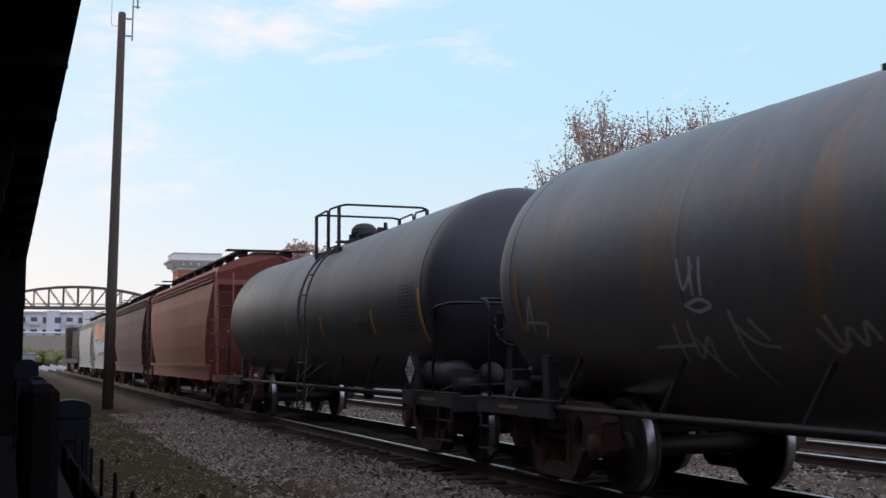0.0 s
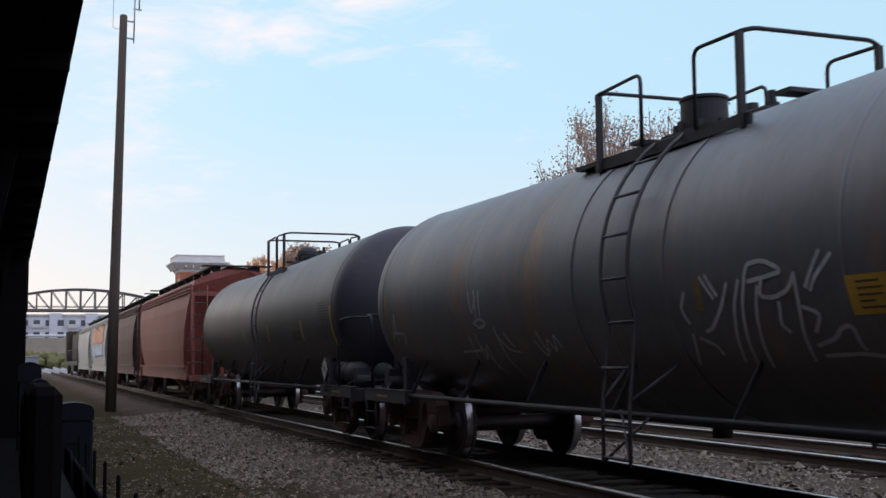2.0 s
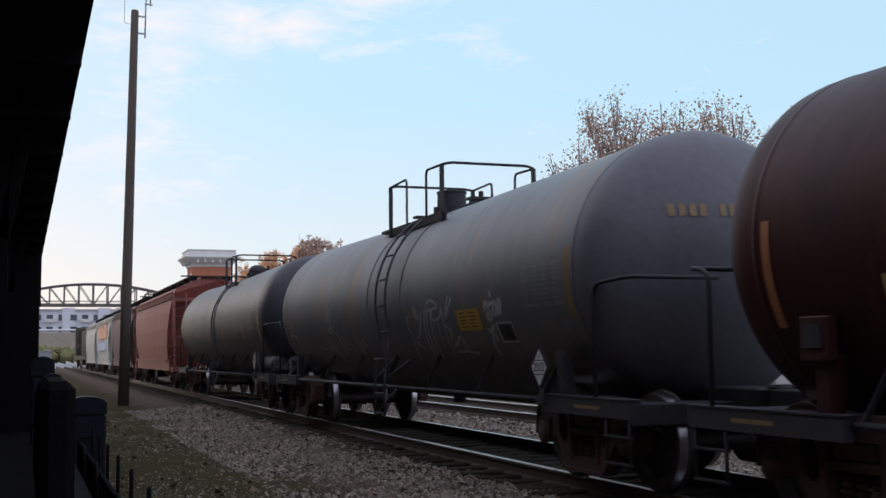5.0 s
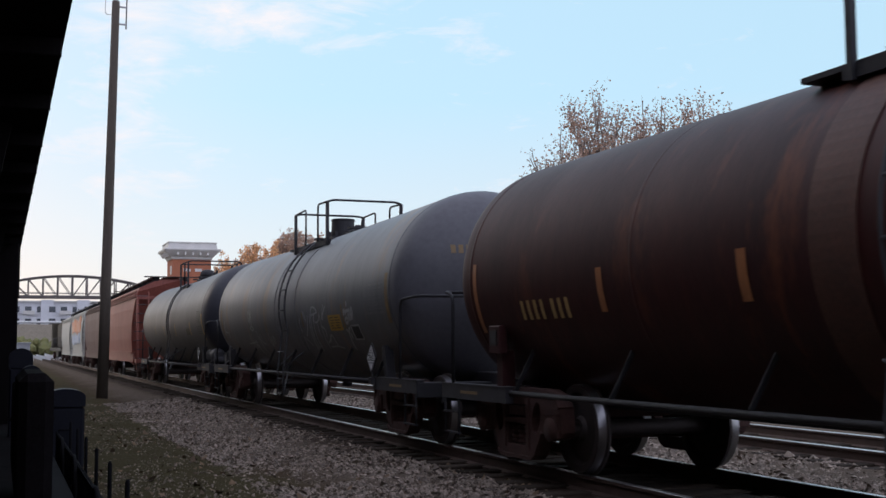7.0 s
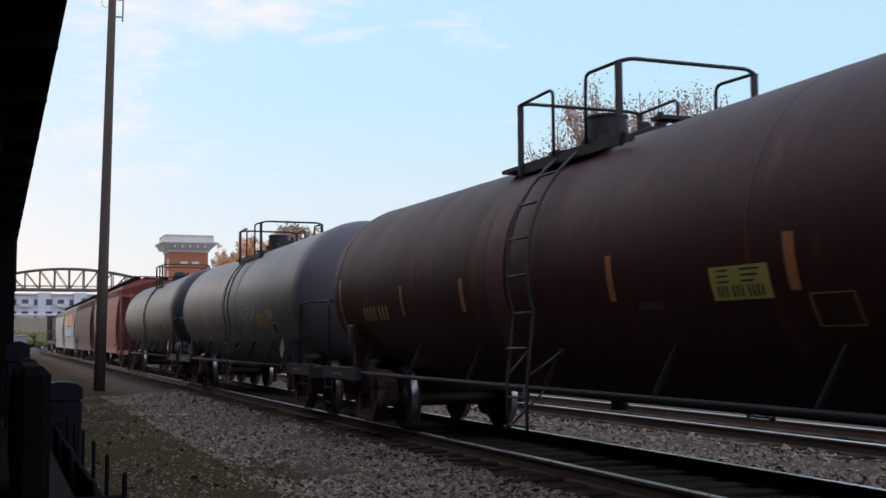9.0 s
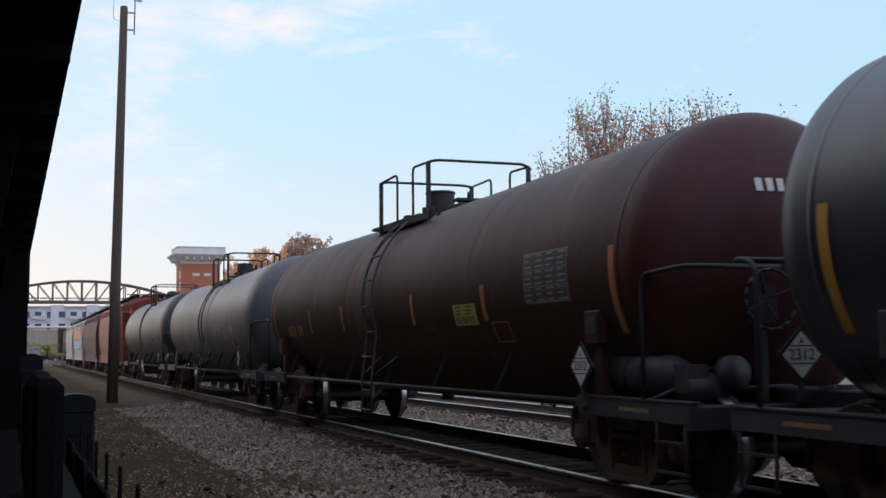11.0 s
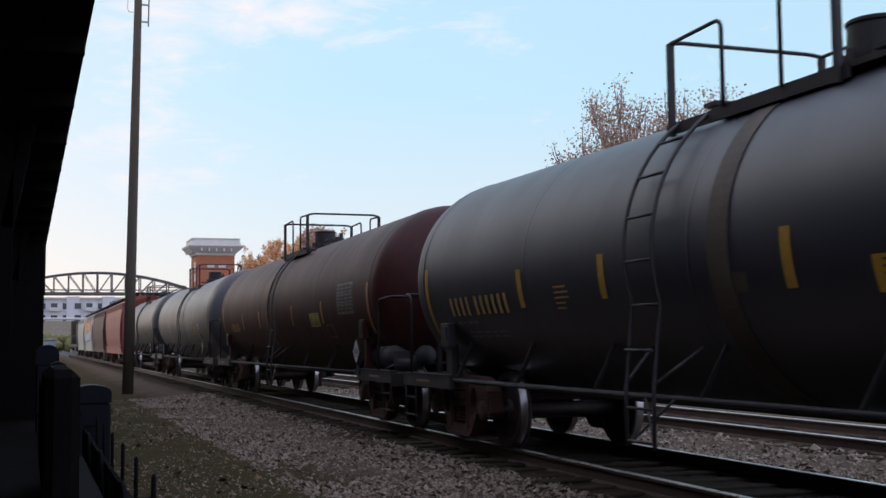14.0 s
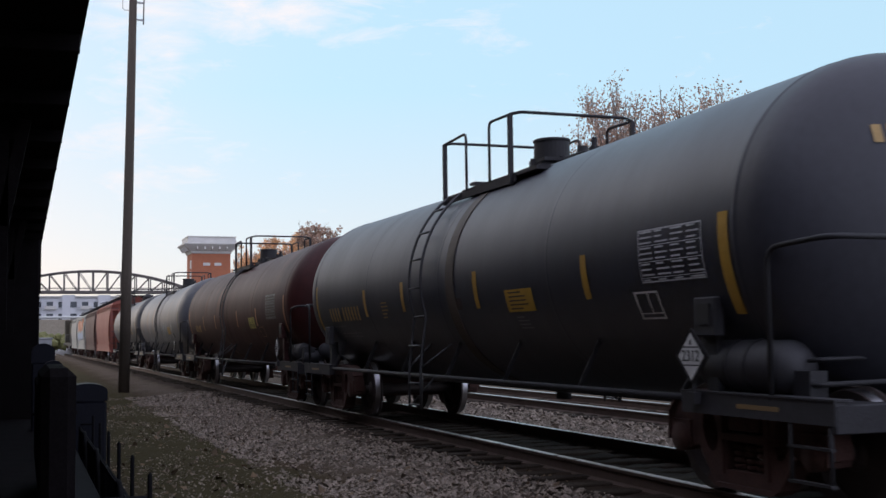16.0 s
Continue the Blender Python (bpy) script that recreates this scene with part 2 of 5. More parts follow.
BRICK = mat("orange_brick", (0.42, 0.15, 0.075), 0.85, 0, (0.34, 0.12, 0.065), 2.5, 0.8, 0.2, 0.3, 12)
CORNICE = mat("pale_stone_cornice", (0.62, 0.6, 0.55), 0.75, 0, (0.5, 0.49, 0.45), 1, 0.8, 0.1)
TRUSS = mat("grey_brown_truss_steel", (0.13, 0.115, 0.105), 0.7, 0.1, (0.09, 0.08, 0.075), 1, 0.8, 0.15)
WALL_WHITE = mat("pale_apartment_render", (0.62, 0.63, 0.64), 0.8, 0, (0.52, 0.53, 0.54), 0.2, 0.8, 0.06)
GLASS_DARK = mat("dark_window_glass", (0.05, 0.06, 0.07), 0.1, 0, (0.03, 0.04, 0.05), 1, 0.8, 0.1)
WALL_TAN = mat("tan_retaining_wall", (0.36, 0.31, 0.24), 0.85, 0, (0.28, 0.25, 0.19), 0.3, 0.8, 0.12)
HEDGE = mat("dusty_green_hedge", (0.12, 0.13, 0.045), 0.9, 0, (0.18, 0.16, 0.06), 1.5, 0.8, 0.3)
BARK = mat("grey_brown_bark", (0.27, 0.235, 0.21), 0.9, 0, (0.19, 0.165, 0.145), 4, 0.8, 0.2)
LEAF = mat("russet_autumn_leaf", (0.44, 0.28, 0.19), 0.7, 0, (0.30, 0.20, 0.15), 1.2, 0.9, 0.2, island=True)
LEAF_GOLD = mat("golden_autumn_leaf", (0.78, 0.42, 0.17), 0.7, 0, (0.55, 0.34, 0.20), 0.4, 0.9, 0.2, island=True)
STONE_MAT = mat("ballast_stone", (0.29, 0.235, 0.185), 0.95, 0, (0.14, 0.112, 0.088), 9, 0.9, 0.2, 0.3, 60, island=True)
FALLEN = mat("dry_fallen_leaf", (0.11, 0.072, 0.042), 0.9, 0, (0.15, 0.10, 0.055), 9, 0.9, 0.2, island=True)


def ground_material():
    m = mat("gravel_and_dirt", (0.135, 0.106, 0.080), 0.95, 0, (0.050, 0.038, 0.029), 14, 0.75, 0.45, 1.0, 38)
    nt = m.node_tree
    N, L = nt.nodes.new, nt.links.new
    b = nt.nodes["Principled BSDF"]
    col = b.inputs["Base Color"].links[0].from_socket
    tc, sep = N("ShaderNodeTexCoord"), N("ShaderNodeSeparateXYZ")
    L(tc.outputs["Object"], sep.inputs[0])

    def band(x0, x1, soft, wob, scale):
        """1 between x0 and x1 across the tracks, with a wandering edge."""
        n = N("ShaderNodeTexNoise")
        n.inputs["Scale"].default_value, n.inputs["Detail"].default_value = scale, 6
        L(tc.outputs["Object"], n.inputs["Vector"])
        mm = N("ShaderNodeMath")
        mm.operation = "MULTIPLY_ADD"
        L(n.outputs["Fac"], mm.inputs[0])
        mm.inputs[1].default_value = wob
        L(sep.outputs["X"], mm.inputs[2])
        o = []
        for a0, a1 in ((x0 + wob / 2, x0 + wob / 2 + soft), (x1 + wob / 2 + soft, x1 + wob / 2)):
            r = N("ShaderNodeMapRange")
            r.inputs[1].default_value, r.inputs[2].default_value = a0, a1
            L(mm.outputs[0], r.inputs[0])
            o.append(r.outputs[0])
        k = N("ShaderNodeMath")
        k.operation = "MULTIPLY"
        L(o[0], k.inputs[0]), L(o[1], k.inputs[1])
        return k.outputs[0]

    def lay(fac, colour, times):
        nonlocal col
        mu, mx = N("ShaderNodeMath"), N("ShaderNodeMixRGB")
        mu.operation = "MULTIPLY"
        mu.inputs[1].default_value = times
        L(fac, mu.inputs[0]), L(mu.outputs[0], mx.inputs[0]), L(col, mx.inputs[1])
        mx.inputs[2].default_value = (*colour, 1)
        col = mx.outputs[0]

    lay(band(-60, 3.2, 0.8, 1.6, 0.5), (0.050, 0.034, 0.019), 0.88)       # trodden dirt
    lay(band(0.8, 2.7, 0.6, 1.6, 0.7), (0.044, 0.038, 0.015), 0.75)        # thin grass
    lay(band(-60, 0.72, 0.08, 0.1, 2.0), (0.03, 0.027, 0.025), 0.95)       # asphalt platform
    lay(band(4.35, 5.3, 0.3, 0.5, 1.5), (0.042, 0.029, 0.021), 0.9)     # darker dirt at the tie ends
    lay(band(5.3, 7.2, 0.2, 0.3, 1.5), (0.035, 0.029, 0.025), 0.85)       # oily middle of the track
    lay(band(9.0, 9.8, 0.3, 0.5, 1.5), (0.10, 0.075, 0.055), 0.7)
    lay(band(14.5, 900, 0.8, 0.6, 0.5), (0.20, 0.195, 0.185), 0.8)       # yard beyond, its sunlit look put into a paler colour
    L(col, b.inputs["Base Color"])
    b.inputs["IOR"].default_value = 1.12
    return m


# ---- mesh helpers ----
def box(bm, c, size, m=None):
    mm = Matrix.Translation(c) @ (m or Matrix.Identity(4)) @ Matrix.Diagonal((*size, 1))
    return bmesh.ops.create_cube(bm, size=1, matrix=mm)["verts"]


def bar(bm, p, q, w, h, up=(0, 0, 1)):
    """A straight bar of rectangular section from p to q."""
    p, q = Vector(p), Vector(q)
    d = q - p
    y = d.normalized()
    x = y.cross(Vector(up))
    x = x.normalized() if x.length > 1e-4 else Vector((1, 0, 0))
    z = x.cross(y)
    r = Matrix((x, y, z)).transposed().to_4x4()
    box(bm, (p + q) / 2, (w, d.length, h), r)


def tube(bm, pts, r, seg=8, closed=False):
    """A round pipe along a line of points; r may be one radius or one for each point."""
    pts = [Vector(p) for p in pts]
    rs = r if isinstance(r, (list, tuple)) else [r] * len(pts)
    n, rings, u = len(pts), [], None
    for i, p in enumerate(pts):
        a = pts[i - 1] if i else (pts[-1] if closed else p)
        b = pts[i + 1] if i < n - 1 else (pts[0] if closed else p)
        d = (b - a).normalized()
        if u is None:
            u = d.orthogonal().normalized()
        u = (u - d * u.dot(d))
        u = u.normalized() if u.length > 1e-5 else d.orthogonal().normalized()
        v = d.cross(u)
        rings.append([bm.verts.new(p + (u * math.cos(k * math.tau / seg) + v * math.sin(k * math.tau / seg)) * rs[i]) for k in range(seg)])
    for i in range(n if closed else n - 1):
        A, B = rings[i], rings[(i + 1) % n]
        for k in range(seg):
            f = bm.faces.new((A[k], A[(k + 1) % seg], B[(k + 1) % seg], B[k]))
            f.smooth = True
    if not closed:
        bm.faces.new(rings[0][::-1]), bm.faces.new(rings[-1])


def bend(pts, r=0.1, steps=4):
    """Rounds the corners of a line of points."""
    pts = [Vector(p) for p in pts]
    out = [pts[0]]
    for a, b, c in zip(pts, pts[1:], pts[2:]):
        k = min(r, (a - b).length * 0.45, (c - b).length * 0.45)
        p, q = b + (a - b).normalized() * k, b + (c - b).normalized() * k
        for i in range(steps + 1):
            t = i / steps
            out.append(p * (1 - t) ** 2 + b * 2 * t * (1 - t) + q * t * t)
    return out + [pts[-1]]


def lathe(bm, profile, seg, m=None, smooth=True):
    """Turns a profile of (along, radius) round the y axis."""
    m = m or Matrix.Identity(4)
    rings = []
    for y, r in profile:
        if r < 1e-5:
            rings.append([bm.verts.new(m @ Vector((0, y, 0)))])
        else:
            rings.append([bm.verts.new(m @ Vector((r * math.cos(k * math.tau / seg), y, r * math.sin(k * math.tau / seg)))) for k in range(seg)])
    for A, B in zip(rings, rings[1:]):
        for k in range(seg):
            j = (k + 1) % seg
            if len(A) == 1 and len(B) == 1:
                continue
            vs = (A[0], B[k], B[j]) if len(A) == 1 else (A[k], A[j], B[0]) if len(B) == 1 else (A[k], A[j], B[j], B[k])
            f = bm.faces.new(vs)
            f.smooth = smooth


def finish(name, bm, materials, bevel=0.0):
    if bevel:
        bmesh.ops.bevel(bm, geom=[ed for ed in bm.edges if len(ed.link_faces) == 2 and ed.calc_face_angle(0) > 0.6], offset=bevel, segments=1, affect="EDGES")
    bmesh.ops.recalc_face_normals(bm, faces=bm.faces[:])
    me = bpy.data.meshes.new(name)
    bm.to_mesh(me)
    bm.free()
    for m in materials if isinstance(materials, (list, tuple)) else [materials]:
        me.materials.append(m)
    return me


def part(name, bm, material, parent, label="", bevel=0.0, at=None):
    """Links a bmesh, or a mesh that exists already, as one object under a thing or a part."""
    me = bm if isinstance(bm, bpy.types.Mesh) else finish(name, bm, material, bevel)
    ob = new(name, me)
    ob.parent = parent
    if at is not None:
        ob.matrix_basis = at
    return tagged(ob, label)


def thing(name, label, category, group="", at=None, kind=""):
    ob = new(name)
    ob.empty_display_size = 0.3
    if at is not None:
        ob.matrix_basis = at
    return tagged(ob, label, category, group, kind)


def solo(name, bm, material, label, category, group="", kind="", bevel=0.0, at=None):
    """A thing, or a piece of the setting, of one mesh."""
    ob = new(name, finish(name, bm, material, bevel))
    if at is not None:
        ob.matrix_basis = at
    return tagged(ob, label, category, group, kind)


# ---- ground and tracks ----
def ground_height(x):
    """The profile across the tracks: yard, shoulder, bed, dip, second bed, yard."""
    px = [-900, 1.0, 3.3, 4.5, 5.0, 7.4, 7.9, 8.7, 9.2, 11.9, 13.5, 900]
    pz = [-0.31, -0.31, -0.31, -0.20, -0.17, -0.17, -0.20, -0.22, -0.17, -0.17, -0.35, -0.35]
    return np.interp(x, px, pz)


def build_ground():
    xs = np.unique(np.concatenate([[-900, -400, -150, -60, -25, -10, -4, -1.5], np.arange(0, 13, 0.14), np.arange(13, 40, 2.5), [60, 120, 300, 900]]))
    ys = np.unique(np.concatenate([[-600, -200, -60, -20, -5], np.arange(0, 28, 0.17), np.arange(28, 80, 0.7), np.arange(80, 180, 5), [220, 300, 500, 1500]]))
    X, Y = np.meshgrid(xs, ys, indexing="ij")
    Z = ground_height(X)
    rng = np.random.default_rng(3)
    near = (X > -0.1) & (X < 13) & (Y > -0.1) & (Y < 79)
    Z = Z + np.where(near, rng.normal(0, 0.010, X.shape) + 0.02 * np.sin(X * 2.1 + 1.7 * np.sin(Y * 0.5)) * np.cos(Y * 0.9), 0)
    n, k = X.shape
    idx = np.arange(n * k).reshape(n, k)
    faces = np.stack([idx[:-1, :-1], idx[1:, :-1], idx[1:, 1:], idx[:-1, 1:]], -1).reshape(-1, 4)
    me = bpy.data.meshes.new("ground")
    me.from_pydata(np.stack([X, Y, Z], -1).reshape(-1, 3).tolist(), [], faces.tolist())
    me.materials.append(ground_material())
    for p in me.polygons:
        p.use_smooth = True
    return tagged(new("ground", me), "grey-brown gravel and dirt yard beside the tracks", "ground", kind="structure")


def scatter(name, count, xr, yr, size, material, label, category, flat=0.6, seed=1, thin=None):
    """Many small stones or leaves as one mesh."""
    rng = np.random.default_rng(seed)
    x = rng.uniform(*xr, count)
    y = yr[0] + (yr[1] - yr[0]) * rng.uniform(0, 1, count) ** 1.7
    keep = np.ones(count, bool) if thin is None else rng.uniform(0, 1, count) < thin(x, y)
    x, y = x[keep], y[keep]
    c = len(x)
    s = size * rng.lognormal(0, 0.35, c)
    base = np.array([(1, 0, 0), (-1, 0, 0), (0, 1, 0), (0, -1, 0), (0, 0, 1), (0, 0, -0.6)], float)
    tri = np.array([(0, 2, 4), (2, 1, 4), (1, 3, 4), (3, 0, 4), (2, 0, 5), (1, 2, 5), (3, 1, 5), (0, 3, 5)])
    v = base[None] * (s[:, None, None] * rng.uniform(0.6, 1.3, (c, 6, 1)))
    v[:, :, 2] *= flat
    tilt = rng.normal(0, 0.5, (c, 2))
    v[:, :, 2] += v[:, :, 0] * tilt[:, :1] + v[:, :, 1] * tilt[:, 1:]
    ang = rng.uniform(0, math.tau, c)
    cx, sx = np.cos(ang)[:, None], np.sin(ang)[:, None]
    v = np.stack([v[:, :, 0] * cx - v[:, :, 1] * sx, v[:, :, 0] * sx + v[:, :, 1] * cx, v[:, :, 2]], -1)
    v += np.stack([x, y, ground_height(x) + s * flat * 0.45], -1)[:, None, :]
    f = (tri[None] + 6 * np.arange(c)[:, None, None]).reshape(-1, 3)
    me = bpy.data.meshes.new(name)
    me.from_pydata(v.reshape(-1, 3).tolist(), [], f.tolist())
    me.materials.append(material)
    return tagged(new(name, me), label, category, kind="stuff")


def build_track(name, mid, y0, y1, label):
    track = thing(name, label, "railway track", at=pose(mid, 0, 0), kind="structure")
    bm = bmesh.new()
    prof = [(-0.07, -0.17), (0.07, -0.17), (0.07, -0.155), (0.012, -0.135), (0.012, -0.045), (0.034, -0.035), (0.036, -0.008), (0.028, 0.0), (-0.028, 0.0), (-0.036, -0.008), (-0.034, -0.035), (-0.012, -0.045), (-0.012, -0.135), (-0.07, -0.155)]
    a = [bm.verts.new((x, y0, z)) for x, z in prof]
    b = [bm.verts.new((x, y1, z)) for x, z in prof]
    for i in range(len(prof)):
        j = (i + 1) % len(prof)
        f = bm.faces.new((a[i], a[j], b[j], b[i]))
        f.material_index = 1 if i in (6, 7, 8) else 0
    bm.faces.new(a[::-1]), bm.faces.new(b)
    rail = finish("rail", bm, [RAIL_SIDE, RAIL_TOP])
    for x in (-0.752, 0.752):
        part("rail", rail, None, track, "steel rail with a polished head", at=pose(x, 0, 0))
    return track


def build_ties(track, y0, count, seed):
    rng = random.Random(seed)
    bm = bmesh.new()
    box(bm, (0, 0, 0), (2.6, 0.23, 0.17))
    tie = finish("tie", bm, TIE, 0.012)
    for i in range(count):
        part("tie", tie, None, track, at=pose(rng.uniform(-0.04, 0.04), y0 + 0.54 * i + rng.uniform(-0.02, 0.02), -0.228 + rng.uniform(-0.012, 0.006), 0, 0, rng.uniform(-1.2, 1.2)))


build_ground()
TRACK_1 = build_track("track", TRACK, -20, 520, "rusty railway track with polished rail heads on ballast")
TRACK_2 = build_track("track", 10.55, -20, 520, "second rusty railway track parallel to the first")

# ---- rolling stock ----
WHEEL_R = 0.445


def wheelset_mesh():
    bm = bmesh.new()
    turn = pose(0, 0, 0, 0, 0, 90)
    for s in (1, -1):
        # profile from the outer face inwards: hub, plate, rim, tread, flange
        prof = [(-0.80, 0.0), (-0.80, 0.10), (-0.76, 0.13), (-0.735, 0.33), (-0.80, 0.36), (-0.81, WHEEL_R - 0.012), (-0.80, WHEEL_R - 0.004), (-0.715, WHEEL_R), (-0.70, WHEEL_R + 0.026), (-0.675, WHEEL_R + 0.022), (-0.668, WHEEL_R - 0.07), (-0.71, 0.33), (-0.70, 0.12), (-0.66, 0.10), (-0.66, 0.0)]
        lathe(bm, [(y * s, r) for y, r in prof], 40, turn, smooth=False)
    for f in bm.faces:
        c = f.calc_center_median()
        rr = math.hypot(c.y, c.z)
        if WHEEL_R - 0.011 < rr < WHEEL_R + 0.003 and 0.70 < abs(c.x) < 0.803:
            f.material_index = 1
            f.smooth = True
    lathe(bm, [(-0.95, 0.0), (-0.95, 0.075), (-0.8, 0.075), (-0.64, 0.09), (0, 0.08), (0.64, 0.09), (0.8, 0.075), (0.95, 0.075), (0.95, 0)], 20, turn)
    return finish("wheelset", bm, [WHEEL_IRON, TREAD])


def sideframe_mesh():
    """A cast side frame: one plate with a flat top chord, tapering down to the spring seat, with openings, rims and axle boxes."""
    bm = bmesh.new()
    half = [(0.0, 0.82), (0.72, 0.82), (0.92, 0.77), (1.02, 0.66), (1.04, 0.42), (0.76, 0.37), (0.62, 0.40), (0.45, 0.17), (0.36, 0.12), (0.0, 0.12)]
    rim = half + [(-y, z) for y, z in half[-2:0:-1]]

    def oval(cy, cz, ry, rz, lean, n=14):
        return [(cy + ry * math.cos(k * math.tau / n) + lean * math.sin(k * math.tau / n), cz + rz * math.sin(k * math.tau / n)) for k in range(n)]

    holes = [oval(0.46, 0.53, 0.10, 0.17, 0.03), oval(-0.46, 0.53, 0.10, 0.17, -0.03),
             [(-0.24, 0.24), (0.24, 0.24), (0.24, 0.46), (-0.24, 0.46)], [(-0.24, 0.53), (0.24, 0.53), (0.24, 0.66), (-0.24, 0.66)]]
    w, loops = 0.075, []
    for pts in [rim] + holes:
        vs = [bm.verts.new((-w, y, z)) for y, z in pts]
        loops += [bm.edges.new((p, q)) for p, q in zip(vs, vs[1:] + vs[:1])]
    face = [g for g in bmesh.ops.triangle_fill(bm, use_beauty=True, use_dissolve=False, edges=loops)["geom"] if isinstance(g, bmesh.types.BMFace)]
    ext = bmesh.ops.extrude_face_region(bm, geom=face)["geom"]
    bmesh.ops.translate(bm, vec=(2 * w, 0, 0), verts=[g for g in ext if isinstance(g, bmesh.types.BMVert)])
    # raised edges of the casting
    for (y0, z0), (y1, z1) in zip(rim, rim[1:] + rim[:1]):
        if z0 > 0.6 or z0 < 0.35:
            bar(bm, (-0.02, y0, z0), (-0.02, y1, z1), 0.17, 0.035)
    for y in (-0.29, 0.29):
        bar(bm, (-0.01, y, 0.2), (-0.01, y, 0.78), 0.17, 0.05, (0, 1, 0))
    bar(bm, (-0.01, -0.3, 0.495), (-0.01, 0.3, 0.495), 0.18, 0.05)
    for y in (-0.85, 0.85):
        box(bm, (0, y, 0.48), (0.2, 0.27, 0.22))
        lathe(bm, [(-0.16, 0), (-0.16, 0.07), (-0.14, 0.10), (0.1, 0.12), (0.1, 0)], 16, pose(-0.02, y, WHEEL_R, 0, 0, 90))
        for k in (-1, 0, 1):
            lathe(bm, [(-0.185, 0), (-0.185, 0.018), (-0.15, 0.018)], 6, pose(-0.02, y + 0.05 * math.sin(k * 2.1), WHEEL_R + 0.05 * math.cos(k * 2.1), 0, 0, 90))
    for y in (-0.15, 0.0, 0.15):
        for k in range(4):
            lathe(bm, [(-0.02, 0.045), (0, 0.062), (0.02, 0.045)], 10, pose(0, y, 0.27 + 0.05 * k, 90))
    box(bm, (0.02, 0, 0.595), (0.2, 0.40, 0.10))
    return finish("side_frame", bm, TRUCK_RUST)


def bolster_mesh():
    bm = bmesh.new()
    box(bm, (0, 0, 0.60), (1.9, 0.36, 0.2))
    box(bm, (0, 0, 0.72), (0.6, 0.5, 0.14))
    for y in (-0.42, 0.42):
        bar(bm, (-0.85, y, 0.36), (0.85, y, 0.36), 0.1, 0.12)
        for x in (-0.75, 0.75):
            box(bm, (x, y * 1.08, 0.42), (0.1, 0.06, 0.34))
    return finish("truck", bm, TRUCK_RUST, 0.012)


WHEELSET, SIDEFRAME, BOLSTER = wheelset_mesh(), sideframe_mesh(), bolster_mesh()
ROLLING, CARS = [], []   # what motions() keys


def add_truck(car, y):
    truck = part("truck", BOLSTER, None, car, "brown cast-iron truck under the car", at=pose(0, y, 0))
    for x in (-1.0, 1.0):
        part("side_frame", SIDEFRAME, None, truck, at=pose(x, 0, 0, 0, 0, 0 if x < 0 else 180))
    for k in (-0.85, 0.85):
        ROLLING.append(part("wheelset", WHEELSET, None, truck, "wheels with a polished tread", at=pose(0, k, WHEEL_R)))


def coupler(car, y, s):
    """Knuckle coupler with its shank and air hose at one end; s: +1 ahead, -1 behind."""
    bm = bmesh.new()
    bar(bm, (0, y - 0.55 * s, 0.87), (0, y - 0.12 * s, 0.87), 0.16, 0.2)
    box(bm, (0.05, y - 0.04 * s, 0.87), (0.26, 0.24, 0.3))
    box(bm, (-0.1, y + 0.02 * s, 0.87), (0.1, 0.2, 0.28))
    tube(bm, bend([(-0.3, y - 0.5 * s, 0.8), (-0.3, y - 0.25 * s, 0.7), (-0.22, y - 0.1 * s, 0.45), (-0.1, y, 0.5)], 0.15), 0.025)
    part("coupler", bm, STEEL_DARK, car, "grimy knuckle coupler with air hose", 0.015)


TANK_R, TANK_Z, TANK_K = 1.42, 2.13, 0.025   # radius, height of the middle, rise towards both ends (the tanks drain to their middle)
MARK_Z = 2.15


def on_shell(y, deg, lift=0.006):
    """A point on the near side of the shell: deg above the horizontal through its middle."""
    mid = TANK_Z + TANK_K * abs(y)
    a = math.asin(max(-1, min(1, (MARK_Z + TANK_R * math.sin(radians(deg)) - mid) / TANK_R)))
    return Vector((-(TANK_R + lift) * math.cos(a), y, mid + (TANK_R + lift) * math.sin(a)))


def decal(bm, y0, y1, d0, d1, lift=0.006, n=4, slant=0.0):
    """A patch that lies on the shell between y0 and y1, d0 and d1 degrees."""
    rows = []
    for i in range(n + 1):
        d = d0 + (d1 - d0) * i / n
        k = slant * i / n
        rows.append([bm.verts.new(on_shell(y + k, d, lift)) for y in (y0, y1)])
    for A, B in zip(rows, rows[1:]):
        bm.faces.new((A[0], A[1], B[1], B[0]))


def stripes(bm, line, width, lift=0.005):
    """A spray line on the shell through points of (y, degrees)."""
    per = math.degrees(1 / TANK_R)
    fine = [line[0]]
    for (y0, d0), (y1, d1) in zip(line, line[1:]):
        n = max(1, int(abs(d1 - d0) / 3))
        fine += [(y0 + (y1 - y0) * k / n, d0 + (d1 - d0) * k / n) for k in range(1, n + 1)]
    for (y0, d0), (y1, d1) in zip(fine, fine[1:]):
        dy, dd = y1 - y0, (d1 - d0) / per
        ln = math.hypot(dy, dd) or 1
        ny, nd = -dd / ln * width / 2, dy / ln * width / 2 * per
        ey, ed = dy / ln * width * 0.35, dd / ln * width * 0.35 * per
        q = [(y0 + ny - ey, d0 + nd - ed), (y1 + ny + ey, d1 + nd + ed), (y1 - ny + ey, d1 - nd + ed), (y0 - ny - ey, d0 - nd - ed)]
        bm.faces.new([bm.verts.new(on_shell(a, b, lift)) for a, b in q])


def kink(bm):
    for v in bm.verts:
        v.co.z += TANK_K * abs(v.co.y)


def rung_mesh():
    bm = bmesh.new()
    tube(bm, [(0, -0.23, 0), (0, 0.23, 0)], 0.014, 6)
    return finish("rung", bm, LADDER_GREY)


RUNG = rung_mesh()


